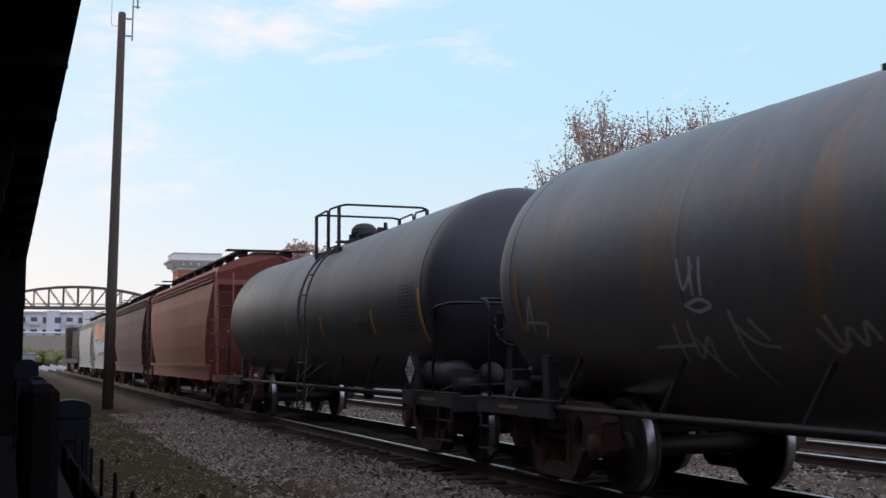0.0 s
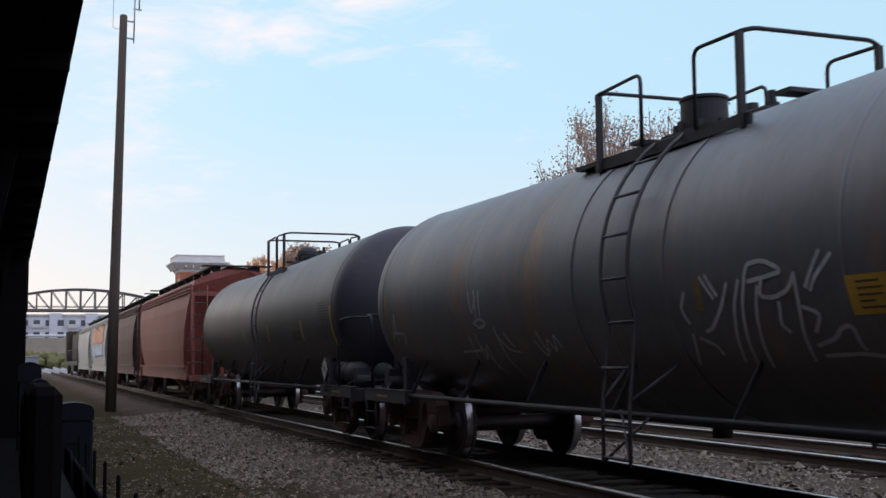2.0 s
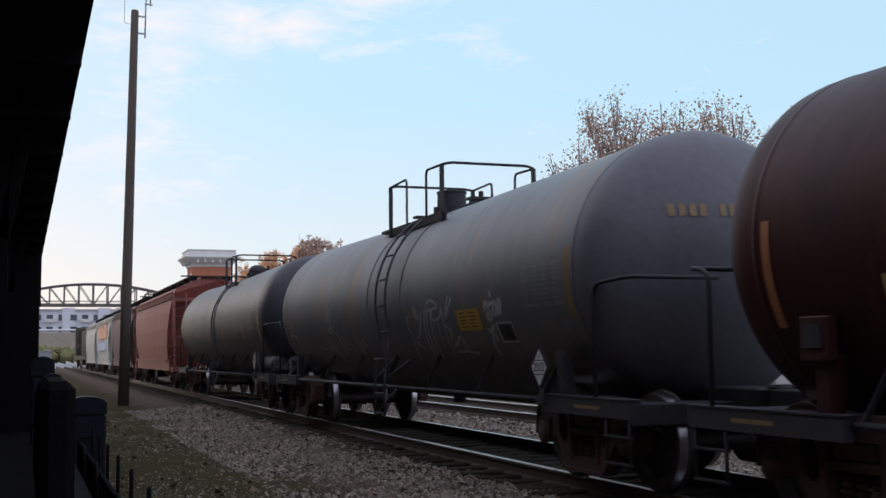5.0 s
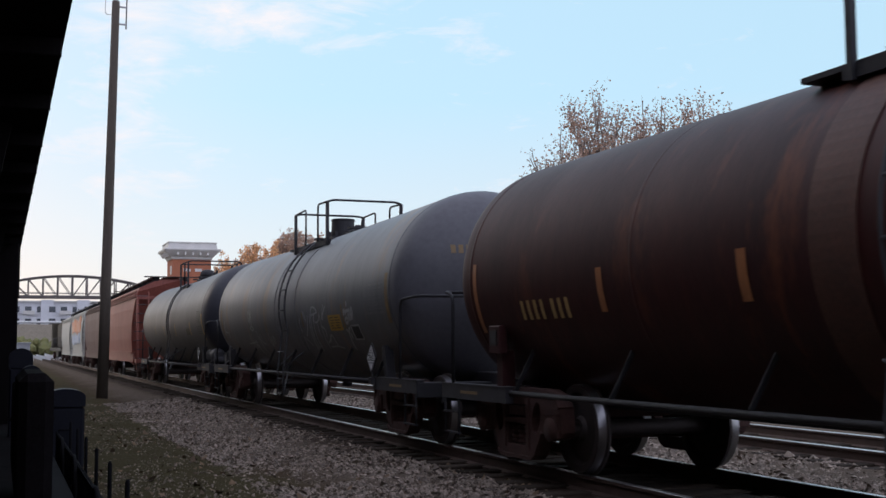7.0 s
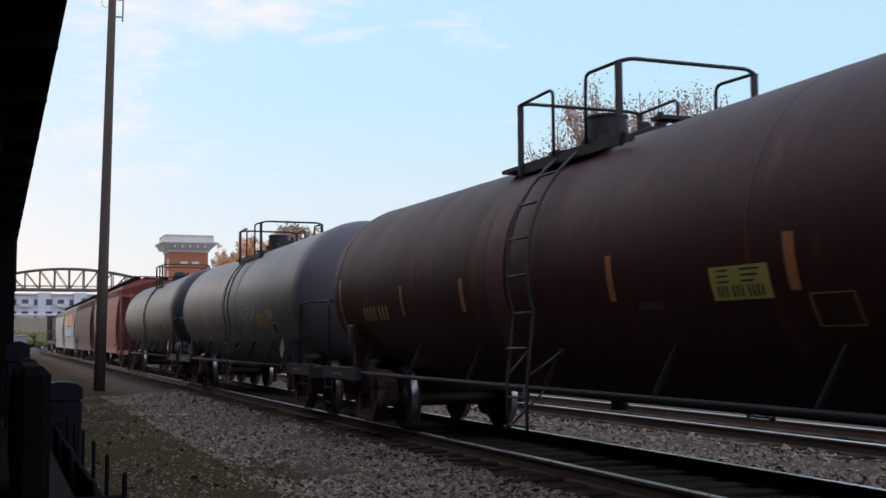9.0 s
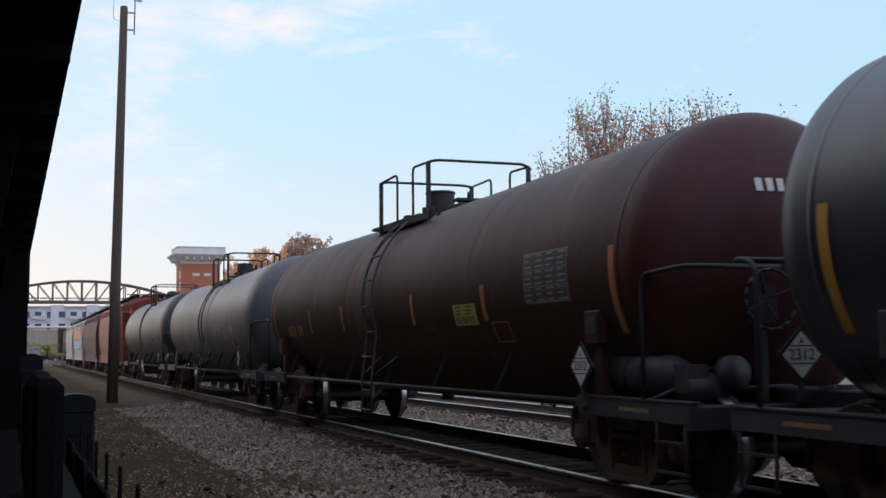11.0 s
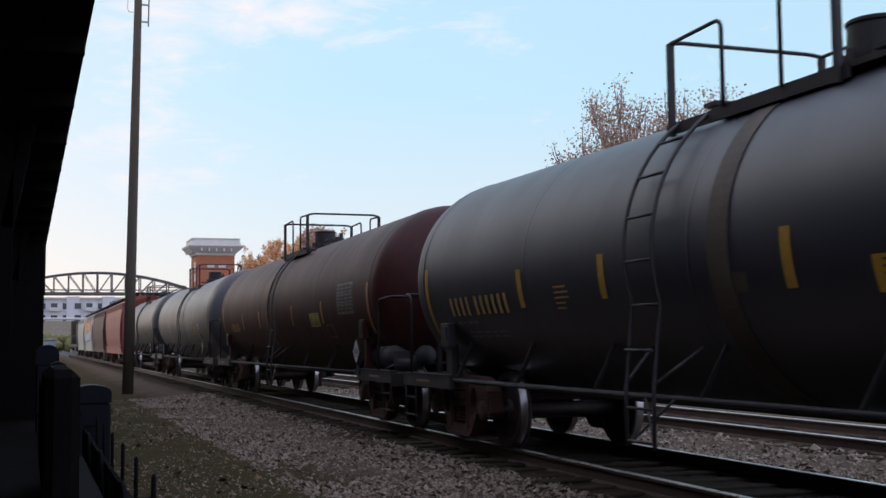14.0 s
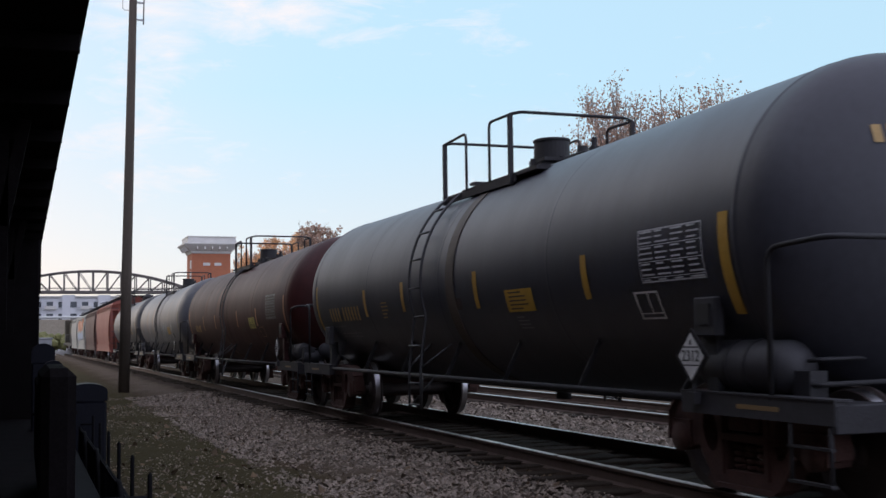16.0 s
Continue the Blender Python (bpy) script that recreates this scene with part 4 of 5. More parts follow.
def baggage_cart():
    c = thing("baggage_cart", "black iron baggage cart with a covered load by the fence", "cart", at=pose(0.36, 0, -0.31))
    bm = bmesh.new()
    box(bm, (0, 9.9, 0.38), (0.44, 7.7, 0.06))
    part("deck", bm, IRON_BLACK, c, bevel=0.01)
    bm = bmesh.new()
    box(bm, (0, 0, 0), (0.03, 0.31, 0.31))
    board = finish("side_board", bm, IRON_BLACK, 0.004)
    for k in range(24):
        part("side_board", board, None, c, at=pose(0.235, 6.2 + 0.329 * k, 0.195))
    for y, ln, top in ((9.6, 1.9, 1.41), (11.9, 2.05, 1.28)):
        bm = bmesh.new()
        box(bm, (-0.11, y, (0.43 + top) / 2), (0.24, ln, top - 0.43))
        part("covered_load", bm, STATION_BLACK, c, "load under a black tarpaulin", 0.06)
    for y in (6.4, 8.6, 11.2, 13.4):
        bm = bmesh.new()
        tube(bm, [(0.3, y + 0.3 * math.cos(k * math.tau / 20), 0.3 + 0.3 * math.sin(k * math.tau / 20)) for k in range(20)], 0.02, 6, True)
        for k in range(4):
            a2 = k * math.pi / 4
            tube(bm, [(0.3, y - 0.3 * math.cos(a2), 0.3 - 0.3 * math.sin(a2)), (0.3, y + 0.3 * math.cos(a2), 0.3 + 0.3 * math.sin(a2))], 0.012, 5)
        part("wheel", bm, IRON_BLACK, c)
    for y in (6.02, 13.8):
        bm = bmesh.new()
        for x in (-0.2, 0.0, 0.2):
            tube(bm, [(x, y, 0.40), (x, y, 0.80)], 0.02, 6)
        tube(bm, [(-0.24, y, 0.80), (0.24, y, 0.80)], 0.025, 6)
        part("end_rack", bm, IRON_BLACK, c)


baggage_cart()
litter_bin(0.82, 16.15, 0.25, 1.05, "dark navy bin with an arched lid beside the fence")
litter_bin(0.46, 18.9, 0.15, 1.32, "slim dark bin with an arched lid behind the cart")
litter_bin(0.36, 22.0, 0.2, 1.58, "tall dark bin with an arched lid near the station wall")

# ---- utility pole ----


def utility_pole():
    p = thing("utility_pole", "tall weathered wooden pole with antenna rods on top", "utility pole", at=pose(3.03, 37.8, -0.31, 0, 0.9, 0) @ Matrix.Diagonal((1, 1, 0.943, 1)))
    bm = bmesh.new()
    tube(bm, [(0, 0, -0.1), (0, 0, 4), (0, 0, 9), (0, 0, 13.45), (0, 0, 13.5)], [0.175, 0.16, 0.14, 0.12, 0.10], 20)
    part("shaft", bm, POLE_WOOD, p)
    bm = bmesh.new()
    for z in (12.7, 13.3):
        bar(bm, (0, 0, z), (0.34, 0, z), 0.05, 0.05)
    tube(bm, [(0.34, 0, 12.55), (0.34, 0, 15.6)], 0.022)
    tube(bm, [(0.48, 0, 13.7), (0.48, 0, 15.6)], 0.022)
    for z in (13.75, 14.5):
        bar(bm, (0.3, 0, z), (0.56, 0, z), 0.04, 0.04)
    part("antenna", bm, GALV, p, "grey antenna rods on brackets")
    bm = bmesh.new()
    tube(bm, bend([(-0.1, 0, 13.0), (-0.32, 0, 13.0), (-0.34, 0, 15.4)], 0.1), 0.010)
    part("whip_antenna", bm, GALV, p)


utility_pole()

# ---- the far end: footbridge, tower, apartments, wall ----


def footbridge():
    y = 162.4
    b = thing("footbridge", "arched steel truss footbridge across the tracks", "bridge", at=pose(8.9, y, 0) @ Matrix.Diagonal((1, 1, 0.943, 1)))
    half, zb, rise = 13.0, 8.45, 2.65
    n = 14

    def top(x):
        return zb + 0.35 + rise * (1 - (x / half) ** 2)

    for dy in (-1.3, 1.3):
        bm = bmesh.new()
        bar(bm, (-half - 8, dy, zb), (half + 8, dy, zb), 0.25, 0.38)
        bar(bm, (-half - 8, dy, zb + 0.55), (half + 8, dy, zb + 0.55), 0.08, 0.08)
        part("bottom_chord", bm, TRUSS, b)
        bm = bmesh.new()
        tube(bm, [(-half + half * k / n, dy, top(-half + half * k / n)) for k in range(n * 2 + 1)], 0.16, 4)
        part("arch_chord", bm, TRUSS, b)
        for k in range(n + 1):
            x = -half + 2 * half * k / n
            if 0 < k < n:
                bm = bmesh.new()
                bar(bm, (x, dy, zb), (x, dy, top(x)), 0.15, 0.15, (0, 1, 0))
                part("post", bm, TRUSS, b)
            if 0 < k < n - 1:
                bm = bmesh.new()
                x2 = x + 2 * half / n
                up = k < n / 2
                bar(bm, (x, dy, zb if not up else top(x)), (x2, dy, top(x2) if not up else zb), 0.1, 0.1, (0, 1, 0))
                part("diagonal", bm, TRUSS, b)
    bm = bmesh.new()
    box(bm, (0, 0, zb + 0.1), (2 * half + 16, 2.5, 0.15))
    part("deck", bm, TRUSS, b)
    for x in (-half - 4, half + 4):
        bm = bmesh.new()
        box(bm, (x, 0, zb / 2 - 0.2), (1.0, 2.4, zb + 0.3))
        part("pier", bm, CORNICE, b)


footbridge()


def brick_tower():
    t = thing("brick_tower", "orange brick tower with a flaring pale cornice", "tower", at=pose(20.5, 136.8, 0.1) @ Matrix.Diagonal((1, 1, 0.943, 1)))
    w = 2.2
    bm = bmesh.new()
    box(bm, (0, 0, 5.75), (2 * w, 2 * w, 12.5))
    part("wall", bm, BRICK, t)
    bm = bmesh.new()
    prof = [(11.9, w + 0.06), (12.05, w + 0.14), (12.15, w + 0.14), (12.9, w + 0.9), (13.0, w + 1.0), (13.15, w + 1.0), (13.2, w + 0.62), (13.85, w + 0.5), (13.88, w + 0.58), (14.0, w + 0.58), (14.0, 0)]
    r2 = math.sqrt(2)
    lathe(bm, [(z, r * r2) for z, r in prof], 4, pose(0, 0, 0, 90) @ pose(0, 0, 0, 0, 45, 0), smooth=False)
    part("cornice", bm, CORNICE, t, "pale flaring cornice")
    for k in range(5):
        bm = bmesh.new()
        box(bm, (-w + 0.5 + (2 * w - 1) * k / 4, -w - 0.55, 12.55), (0.14, 0.5, 0.6), pose(0, 0, 0, -30))
        part("bracket", bm, CORNICE, t)
        bm = bmesh.new()
        box(bm, (-w - 0.55, -w + 0.5 + (2 * w - 1) * k / 4, 12.55), (0.5, 0.14, 0.6), pose(0, 0, 0, 0, -30))
        part("bracket", bm, CORNICE, t)
    for k in (-0.55, 0.75):
        bm = bmesh.new()
        box(bm, (k, -w - 0.02, 10.6), (0.8, 0.1, 0.36))
        part("window", bm, CORNICE, t, "small pale louvred opening")
    for z in (9.2, 10.6):
        bm = bmesh.new()
        box(bm, (-w - 0.02, -w + 1.0, z), (0.1, 0.9, 1.0))
        part("window", bm, CORNICE, t, "narrow pale window")


brick_tower()


def apartments():
    y = 298.0
    b = thing("apartment_building", "pale multi-storey apartment building far beyond the bridge", "building", at=pose(0, y, -0.33) @ Matrix.Diagonal((1, 1, 0.943, 1)))
    x0, x1, top = -26.0, 22.0, 13.4
    bm = bmesh.new()
    box(bm, ((x0 + x1) / 2, 8, top / 2), (x1 - x0, 16, top))
    part("wall", bm, WALL_WHITE, b)
    for k in range(6):
        bm = bmesh.new()
        xx = x0 + 3 + (x1 - x0 - 6) * k / 5
        box(bm, (xx, -0.4, top / 2 + 0.3), (3.0, 1.2, top + 0.6))
        part("bay", bm, WALL_WHITE, b)
    bm = bmesh.new()
    box(bm, ((x0 + x1) / 2, 8, top + 0.2), (x1 - x0 + 1, 17, 0.35))
    part("roof", bm, CORNICE, b)
    bm = bmesh.new()
    box(bm, (0, 0, 0), (1.5, 0.12, 1.5))
    pane = finish("window", bm, GLASS_DARK)
    for fl in range(4):
        for k in range(17):
            x = x0 + 2 + (x1 - x0 - 4) * k / 16
            inb = any(abs(x - (x0 + 3 + (x1 - x0 - 6) * j / 5)) < 1.5 for j in range(6))
            part("window", pane, None, b, at=pose(x, -1.02 if inb else -0.02, 2.2 + 3.1 * fl))
    bm = bmesh.new()
    box(bm, (0, 0, 0), (2.6, 0.9, 0.9))
    balc = finish("balcony", bm, CORNICE)
    for fl in range(1, 4):
        for j in range(5):
            x = x0 + 3 + (x1 - x0 - 6) * (j + 0.5) / 5
            part("balcony", balc, None, b, at=pose(x, -0.4, 1.4 + 3.1 * fl))


apartments()


def far_wall():
    bm = bmesh.new()
    box(bm, (-8, 209, 2.4), (40, 1.0, 5.6))
    solo("retaining_wall", bm, WALL_TAN, "tan retaining wall behind the yard", "wall", kind="structure")
    rng = random.Random(5)
    bm = bmesh.new()
    for k in range(60):
        x, y, z = rng.uniform(3, 12), rng.uniform(193, 206), rng.uniform(0.2, 2.2)
        bmesh.ops.create_icosphere(bm, subdivisions=1, radius=rng.uniform(0.5, 1.1), matrix=Matrix.Translation((x, y, z)) @ pose(0, 0, 0, rng.uniform(0, 90), rng.uniform(0, 90), 0))
    solo("hedge", bm, HEDGE, "dusty yellow-green bushes by the retaining wall", "bush", kind="stuff")
    g = thing("signal_gantry", "white pipe gantry beside the crossing", "gantry", at=pose(1.35, 118.7, -0.33) @ Matrix.Diagonal((1, 1, 0.943, 1)))
    bm = bmesh.new()
    tube(bm, [(0, 0, 0), (0, 0, 4.4)], 0.16, 10)
    part("post", bm, WHITE, g)
    bm = bmesh.new()
    tube(bm, [(0, 0, 4.3), (10.5, 0, 4.3)], 0.13, 8)
    part("beam", bm, WHITE, g)
    c = thing("signal_cabinet", "grey steel signal cabinet beside the track", "cabinet", at=pose(1.58, 90.5, -0.33) @ Matrix.Diagonal((1, 1, 0.943, 1)))
    bm = bmesh.new()
    box(bm, (0, 0, 1.05), (1.0, 0.8, 1.9))
    part("body", bm, GALV, c, bevel=0.03)
    bm = bmesh.new()
    box(bm, (0, 0, 2.05), (1.15, 0.95, 0.1))
    part("lid", bm, GALV, c, bevel=0.02)
    bm = bmesh.new()
    box(bm, (0, -0.415, 1.05), (0.8, 0.03, 1.6))
    part("door", bm, GALV, c)
    f = thing("crossing_barrier", "white crossing barriers at the far end of the yard", "barrier", at=pose(0, 126, -0.33) @ Matrix.Diagonal((1, 1, 0.943, 1)))
    for k in range(6):
        bm = bmesh.new()
        bar(bm, (1.8 + k * 0.9, k * 1.5, 0.8 + 0.1 * (k % 2)), (3.3 + k * 0.9, 2 + k * 1.5, 0.4), 0.12, 0.3)
        part("board", bm, WHITE, f)


far_wall()

# ---- trees ----


def tree(label, x, y, height, spread, seed, leaf, leaves, leaf_size, bare=0.35, trunk_r=0.22):
    rng = random.Random(seed)
    t = thing("tree", label, "tree", "autumn trees beyond the tracks", pose(x, y, -0.35))
    bm = bmesh.new()
    tips = []

    def grow(p, d, ln, r, lvl):
        pts, rs = [p], [r]
        q = p
        for k in range(4):
            d = (d + Vector((rng.uniform(-1, 1), rng.uniform(-1, 1), rng.uniform(-0.2, 0.5))) * 0.14).normalized()
            q = q + d * ln / 4
            pts.append(q), rs.append(max(0.008, r * (1 - 0.13 * (k + 1))))
        tube(bm, pts, rs, 6 if lvl < 2 else 4)
        if lvl >= 3:
            tips.extend(pts[1:])
            for b in pts[1:4:2]:      # upright shoots
                e = b + Vector((rng.uniform(-0.3, 0.3), rng.uniform(-0.3, 0.3), rng.uniform(0.7, 1.2))) * ln * 0.4
                tube(bm, [b, e], [0.012, 0.006], 3)
            return
        for k in range(rng.randint(3, 4) if lvl else 7):
            at = pts[rng.randint(2, 4)] if lvl else pts[2] + (pts[4] - pts[2]) * (k / 6)
            side = Vector((rng.uniform(-1, 1), rng.uniform(-1, 1), 0)) * spread
            grow(at, (d + side + Vector((0, 0, 0.55))).normalized(), ln * rng.uniform(0.5, 0.72), r * 0.5, lvl + 1)

    grow(Vector((0, 0, 0)), Vector((0, 0, 1)), height * 0.48, trunk_r, 0)
    zmax = max(p.z for p in tips)
    k = height / zmax
    bmesh.ops.scale(bm, vec=(1, 1, k), verts=bm.verts[:])
    part("trunk", bm, BARK, t, "bare grey limbs and twigs")
    tips = [Vector((p.x, p.y, p.z * k)) for p in tips]
    v, f = [], []
    heads = [p for p in tips if rng.random() > bare]
    for i in range(leaves):
        p = rng.choice(heads) + Vector((rng.gauss(0, 0.22), rng.gauss(0, 0.22), rng.gauss(0, 0.22)))
        q = Euler((rng.uniform(0, 6), rng.uniform(0, 6), rng.uniform(0, 6))).to_matrix()
        s = leaf_size * rng.uniform(0.6, 1.3)
        n = len(v)
        v += [p + q @ Vector(c) * s for c in ((-0.5, 0, 0), (0, 0.9, 0.15), (0.5, 0, 0), (0, -0.7, 0.1))]
        f.append((n, n + 1, n + 2, n + 3))
    me = bpy.data.meshes.new("crown")
    me.from_pydata(v, [], f)
    me.materials.append(leaf)
    part("crown", me, None, t, "sparse russet leaves")


tree("tall autumn tree with sparse russet leaves", 20.7, 35.2, 10.6, 0.74, 13, LEAF, 7819, 0.063)
tree("autumn tree with sparse russet leaves", 21.9, 34.0, 9.9, 0.74, 11, LEAF, 6899, 0.063)
tree("autumn tree with sparse russet leaves", 23.3, 32.4, 9.4, 0.72, 12, LEAF, 5520, 0.063)
tree("small autumn tree with sparse russet leaves", 19.3, 36.2, 9.4, 0.66, 14, LEAF, 4140, 0.066)
tree("small autumn tree with sparse russet leaves", 17.9, 37.6, 8.9, 0.6, 15, LEAF, 3909, 0.066)
tree("autumn tree with sparse russet leaves", 25.0, 32.6, 9.1, 0.57, 16, LEAF, 3219, 0.073)
for k, (az, dist, hh, sd) in enumerate(((14.6, 150, 17.0, 21), (15.6, 140, 18.5, 22), (16.6, 135, 17.5, 23), (18.2, 125, 17.5, 24), (19.8, 120, 18, 25), (13.6, 165, 17, 26))):
    tree("golden autumn tree beyond the brick tower", dist * math.sin(radians(az)), 1.285 * dist * math.cos(radians(az)) + 0.34 * dist * math.sin(radians(az)), hh * 1.03, 0.85, sd, LEAF_GOLD if k < 4 else LEAF, 5200, 0.24, 0.35, 0.3)

# ---- markings and fittings on the cars ----


def mark(name, car, c, mat_, boxes, label="", lift=0.006, slant=0.0):
    """One marking: patches (y0, y1, deg0, deg1) on the near side of the shell."""
    bm = bmesh.new()
    for y0, y1, d0, d1 in boxes:
        decal(bm, y0 - c, y1 - c, d0, d1, lift, max(2, int(abs(d1 - d0) / 4)), slant)
    return part(name, bm, mat_, car, label)


def text_on(car, c, words, size, y, deg, material, label=""):
    """Letters that lie on the near side of the shell, read from the track's side."""
    cu = bpy.data.curves.new("text", "FONT")
    cu.body, cu.size, cu.align_x, cu.align_y = words, size, "CENTER", "CENTER"
    cu.extrude = 0.002
    tmp = bpy.data.objects.new("text", cu)
    me = bpy.data.meshes.new_from_object(tmp)
    bpy.data.objects.remove(tmp)
    me.materials.clear()
    me.materials.append(material)
    return me


def placard_post(car, c, y, x=-1.42, z=1.18, facing=0):
    """A diamond hazard card in a frame on a short post."""
    holder = part("placard_holder", diamond_frame(), STEEL_DARK, car, "diamond hazard placard in a frame", at=pose(x, y - c, z, 0, 0, facing))
    bm = bmesh.new()
    s = 0.185
    v = [bm.verts.new((-0.012, a, b)) for a, b in ((0, s), (-s * 0.98, 0), (0, -s), (s * 0.98, 0))]
    bm.faces.new(v)
    part("card", bm, WHITE, holder, "white diamond card")
    bm = bmesh.new()
    for z0, z1, k in ((0.065, 0.075, 0.6), (-0.075, -0.065, 0.6)):
        w = s * 0.98 * k
        bm.faces.new([bm.verts.new((-0.014, a, b)) for a, b in ((-w, z0), (w, z0), (w, z1), (-w, z1))])
    bm.faces.new([bm.verts.new((-0.014, a, b)) for a, b in ((-0.02, 0.09), (0.02, 0.09), (0, 0.14))])
    part("card_bars", bm, INK, holder)
    me = text_on(car, c, "2312", 0.125, 0, 0, INK)
    part("card_number", me, None, holder, "black number 2312", at=pose(-0.016, 0, -0.002, 90, 0, -90))
    bm = bmesh.new()
    bar(bm, (0.01, 0, -0.2), (0.01, 0, -0.34), 0.02, 0.04, (0, 1, 0))
    box(bm, (0.0, 0, -0.32), (0.06, 0.13, 0.09))
    part("bracket", bm, STEEL_GREY, holder)
    return holder


def diamond_frame():
    bm = bmesh.new()
    s = 0.225
    pts = [(0, s), (-s * 0.98, 0), (0, -s), (s * 0.98, 0)]
    bm.faces.new([bm.verts.new((0.0, a, b)) for a, b in pts])
    for (a, b), (c2, d) in zip(pts, pts[1:] + pts[:1]):
        bar(bm, (0, a, b), (0, c2, d), 0.014, 0.014, (1, 0, 0))
    return bm


def panel_lines(name, car, c, y0, y1, d0, d1, rows, material, label, seed, border=True, cols=4):
    """A stencilled data panel: a thin border and rows of small unreadable bars."""
    rng = random.Random(seed)
    lo, hi = min(y0, y1), max(y0, y1)
    boxes, w = [], hi - lo
    th = 0.55
    if border:
        boxes += [(lo, hi, d0, d0 - th), (lo, hi, d1, d1 + th), (lo, lo + 0.012, d0, d1), (hi - 0.012, hi, d0, d1)]
    for r in range(rows):
        d = d0 + (d1 - d0) * (r + 0.5) / rows
        hgt = abs(d1 - d0) / rows * 0.17
        y = hi - 0.03
        for k in range(cols):
            ln = w / cols * rng.uniform(0.45, 0.85)
            boxes.append((max(y - ln, lo + 0.02), y, d + hgt, d - hgt))
            y -= w / cols
        if border and r % 3 == 0:
            boxes.append((lo, hi, d + abs(d1 - d0) / rows * 0.5, d + abs(d1 - d0) / rows * 0.5 - 0.3))
    return mark(name, car, c, material, boxes, label)


def scrawl(name, car, c, lines, width, label, material=None):
    for ln in lines:
        bm = bmesh.new()
        pts = [Vector((y - c, d, 0)) for y, d in ln]
        if len(pts) > 2:
            per = math.degrees(1 / TANK_R)
            sm = bend([Vector((p.x, p.y / per, 0)) for p in pts], 0.09, 4)
            pts = [Vector((p.x, p.y * per, 0)) for p in sm]
        stripes(bm, [(p.x, p.y) for p in pts], width)
        part(name, bm, material or CHALK, car, label)


def stencil(name, car, c, y0, y1, d0, d1, widths, material, label):
    """Stencilled characters as upright bars, one for each character (0: a space)."""
    n = sum(k if k else 0.6 for k in widths)
    step, y, boxes = (y1 - y0) / n, y0, []
    for k in widths:
        k2 = k if k else 0.6
        if k:
            a, b = y + step * 0.27, y + step * (k2 - 0.27)
            boxes.append((min(a, b), max(a, b), d0, d1))
        y += step * k2
    for one in boxes:
        mark(name, car, c, material, [one], label, 0.009)


# first tank car
TANK_Z, TANK_K, MARK_Z = 2.18, 0.010, 2.22
for y, d0, d1, w in ((23.43, -6.5, -17, 0.0779), (21.29, -6.2, -20, 0.0909), (18.74, -6, -21, 0.104), (15.89, -6, -21.5, 0.104), (13.81, 2, -28, 0.104)):
    mark("reflective_strip", car_a, ca, TAPE, [(y - w / 2, y + w / 2, d0, d1)], "amber reflective strip")
panel_lines("data_panel", car_a, ca, 14.63, 13.98, 6, -8, 7, INK, "dark stencilled data panel", 2, False)
panel_lines("data_panel", car_a, ca, 14.69, 14.04, -11, -21, 5, INK, "dark stencilled data panel", 3, False)
panel_lines("stencil_lines", car_a, ca, 17.16, 16.38, -8, -13, 3, GREY_STENCIL, "faint stencilled lines", 4, False)
mark("placard", car_a, ca, BAND_RUST, [(16.06, 16.64, -13, -21)], "rust-brown stained placard")
placard_post(car_a, ca, 14.11)

# second tank car
TANK_Z, TANK_K, MARK_Z = 2.13, 0.010, 2.15
mark("placard", car_b, cb, YELLOW, [(0.73, 1.45, -11, -22)], "yellow emergency placard")
panel_lines("placard_lines", car_b, cb, 1.39, 0.79, -12, -21, 5, BAND_RUST, "small dark print", 5, False, 2).location.x = -0.002
for y, d0, d1, w in ((-1.64, 10.5, -19, 0.13), (0.60, -4.5, -21, 0.0779), (10.82, 5, -27, 0.104), (3.11, -7, -18, 0.0909), (6.15, -12, -20, 0.0649)):
    mark("reflective_strip", car_b, cb, WORN_TAPE, [(y - w / 2, y + w / 2, d0, d1)], "worn amber reflective strip")
panel_lines("data_panel", car_b, cb, -0.56, -1.51, 5.5, -12.8, 9, GREY_STENCIL, "faded grey stencilled data panel", 6)
mark("inspection_frame", car_b, cb, CHALK, [(-0.13, 0.28, -18.6, -19.4), (-0.10, 0.34, -28.4, -29.2), (-0.13, -0.10, -19, -29), (0.28, 0.32, -19, -29)], "faded white square frame")
mark("inspection_panel", car_b, cb, INK, [(-0.08, 0.26, -20, -28)], "black stencil square")
placard_post(car_b, cb, -1.01)
scrawl("graffiti", car_b, cb, [[(3.30, -11.5), (3.39, -16.8), (3.33, -21.6)], [(3.05, -6.9), (2.92, -14.0)], [(2.98, -6.5), (2.87, -13.1)], [(2.72, -9.8), (2.83, -16.7), (3.04, -24.0), (3.14, -25.0)], [(2.57, -9.2), (2.68, -17.0), (2.78, -27.6), (2.84, -36.2)], [(2.49, -8.4), (2.58, -17.2), (2.66, -27.7), (2.71, -37.2)], [(2.36, -11.6), (2.44, -19.5), (2.51, -30.1), (2.55, -38.4)], [(3.34, -26.0), (3.39, -32.0), (3.46, -37.2)], [(3.26, -27.2), (3.09, -30.2), (3.06, -33.4)]], 0.034, "chalky white sprayed scrawl")
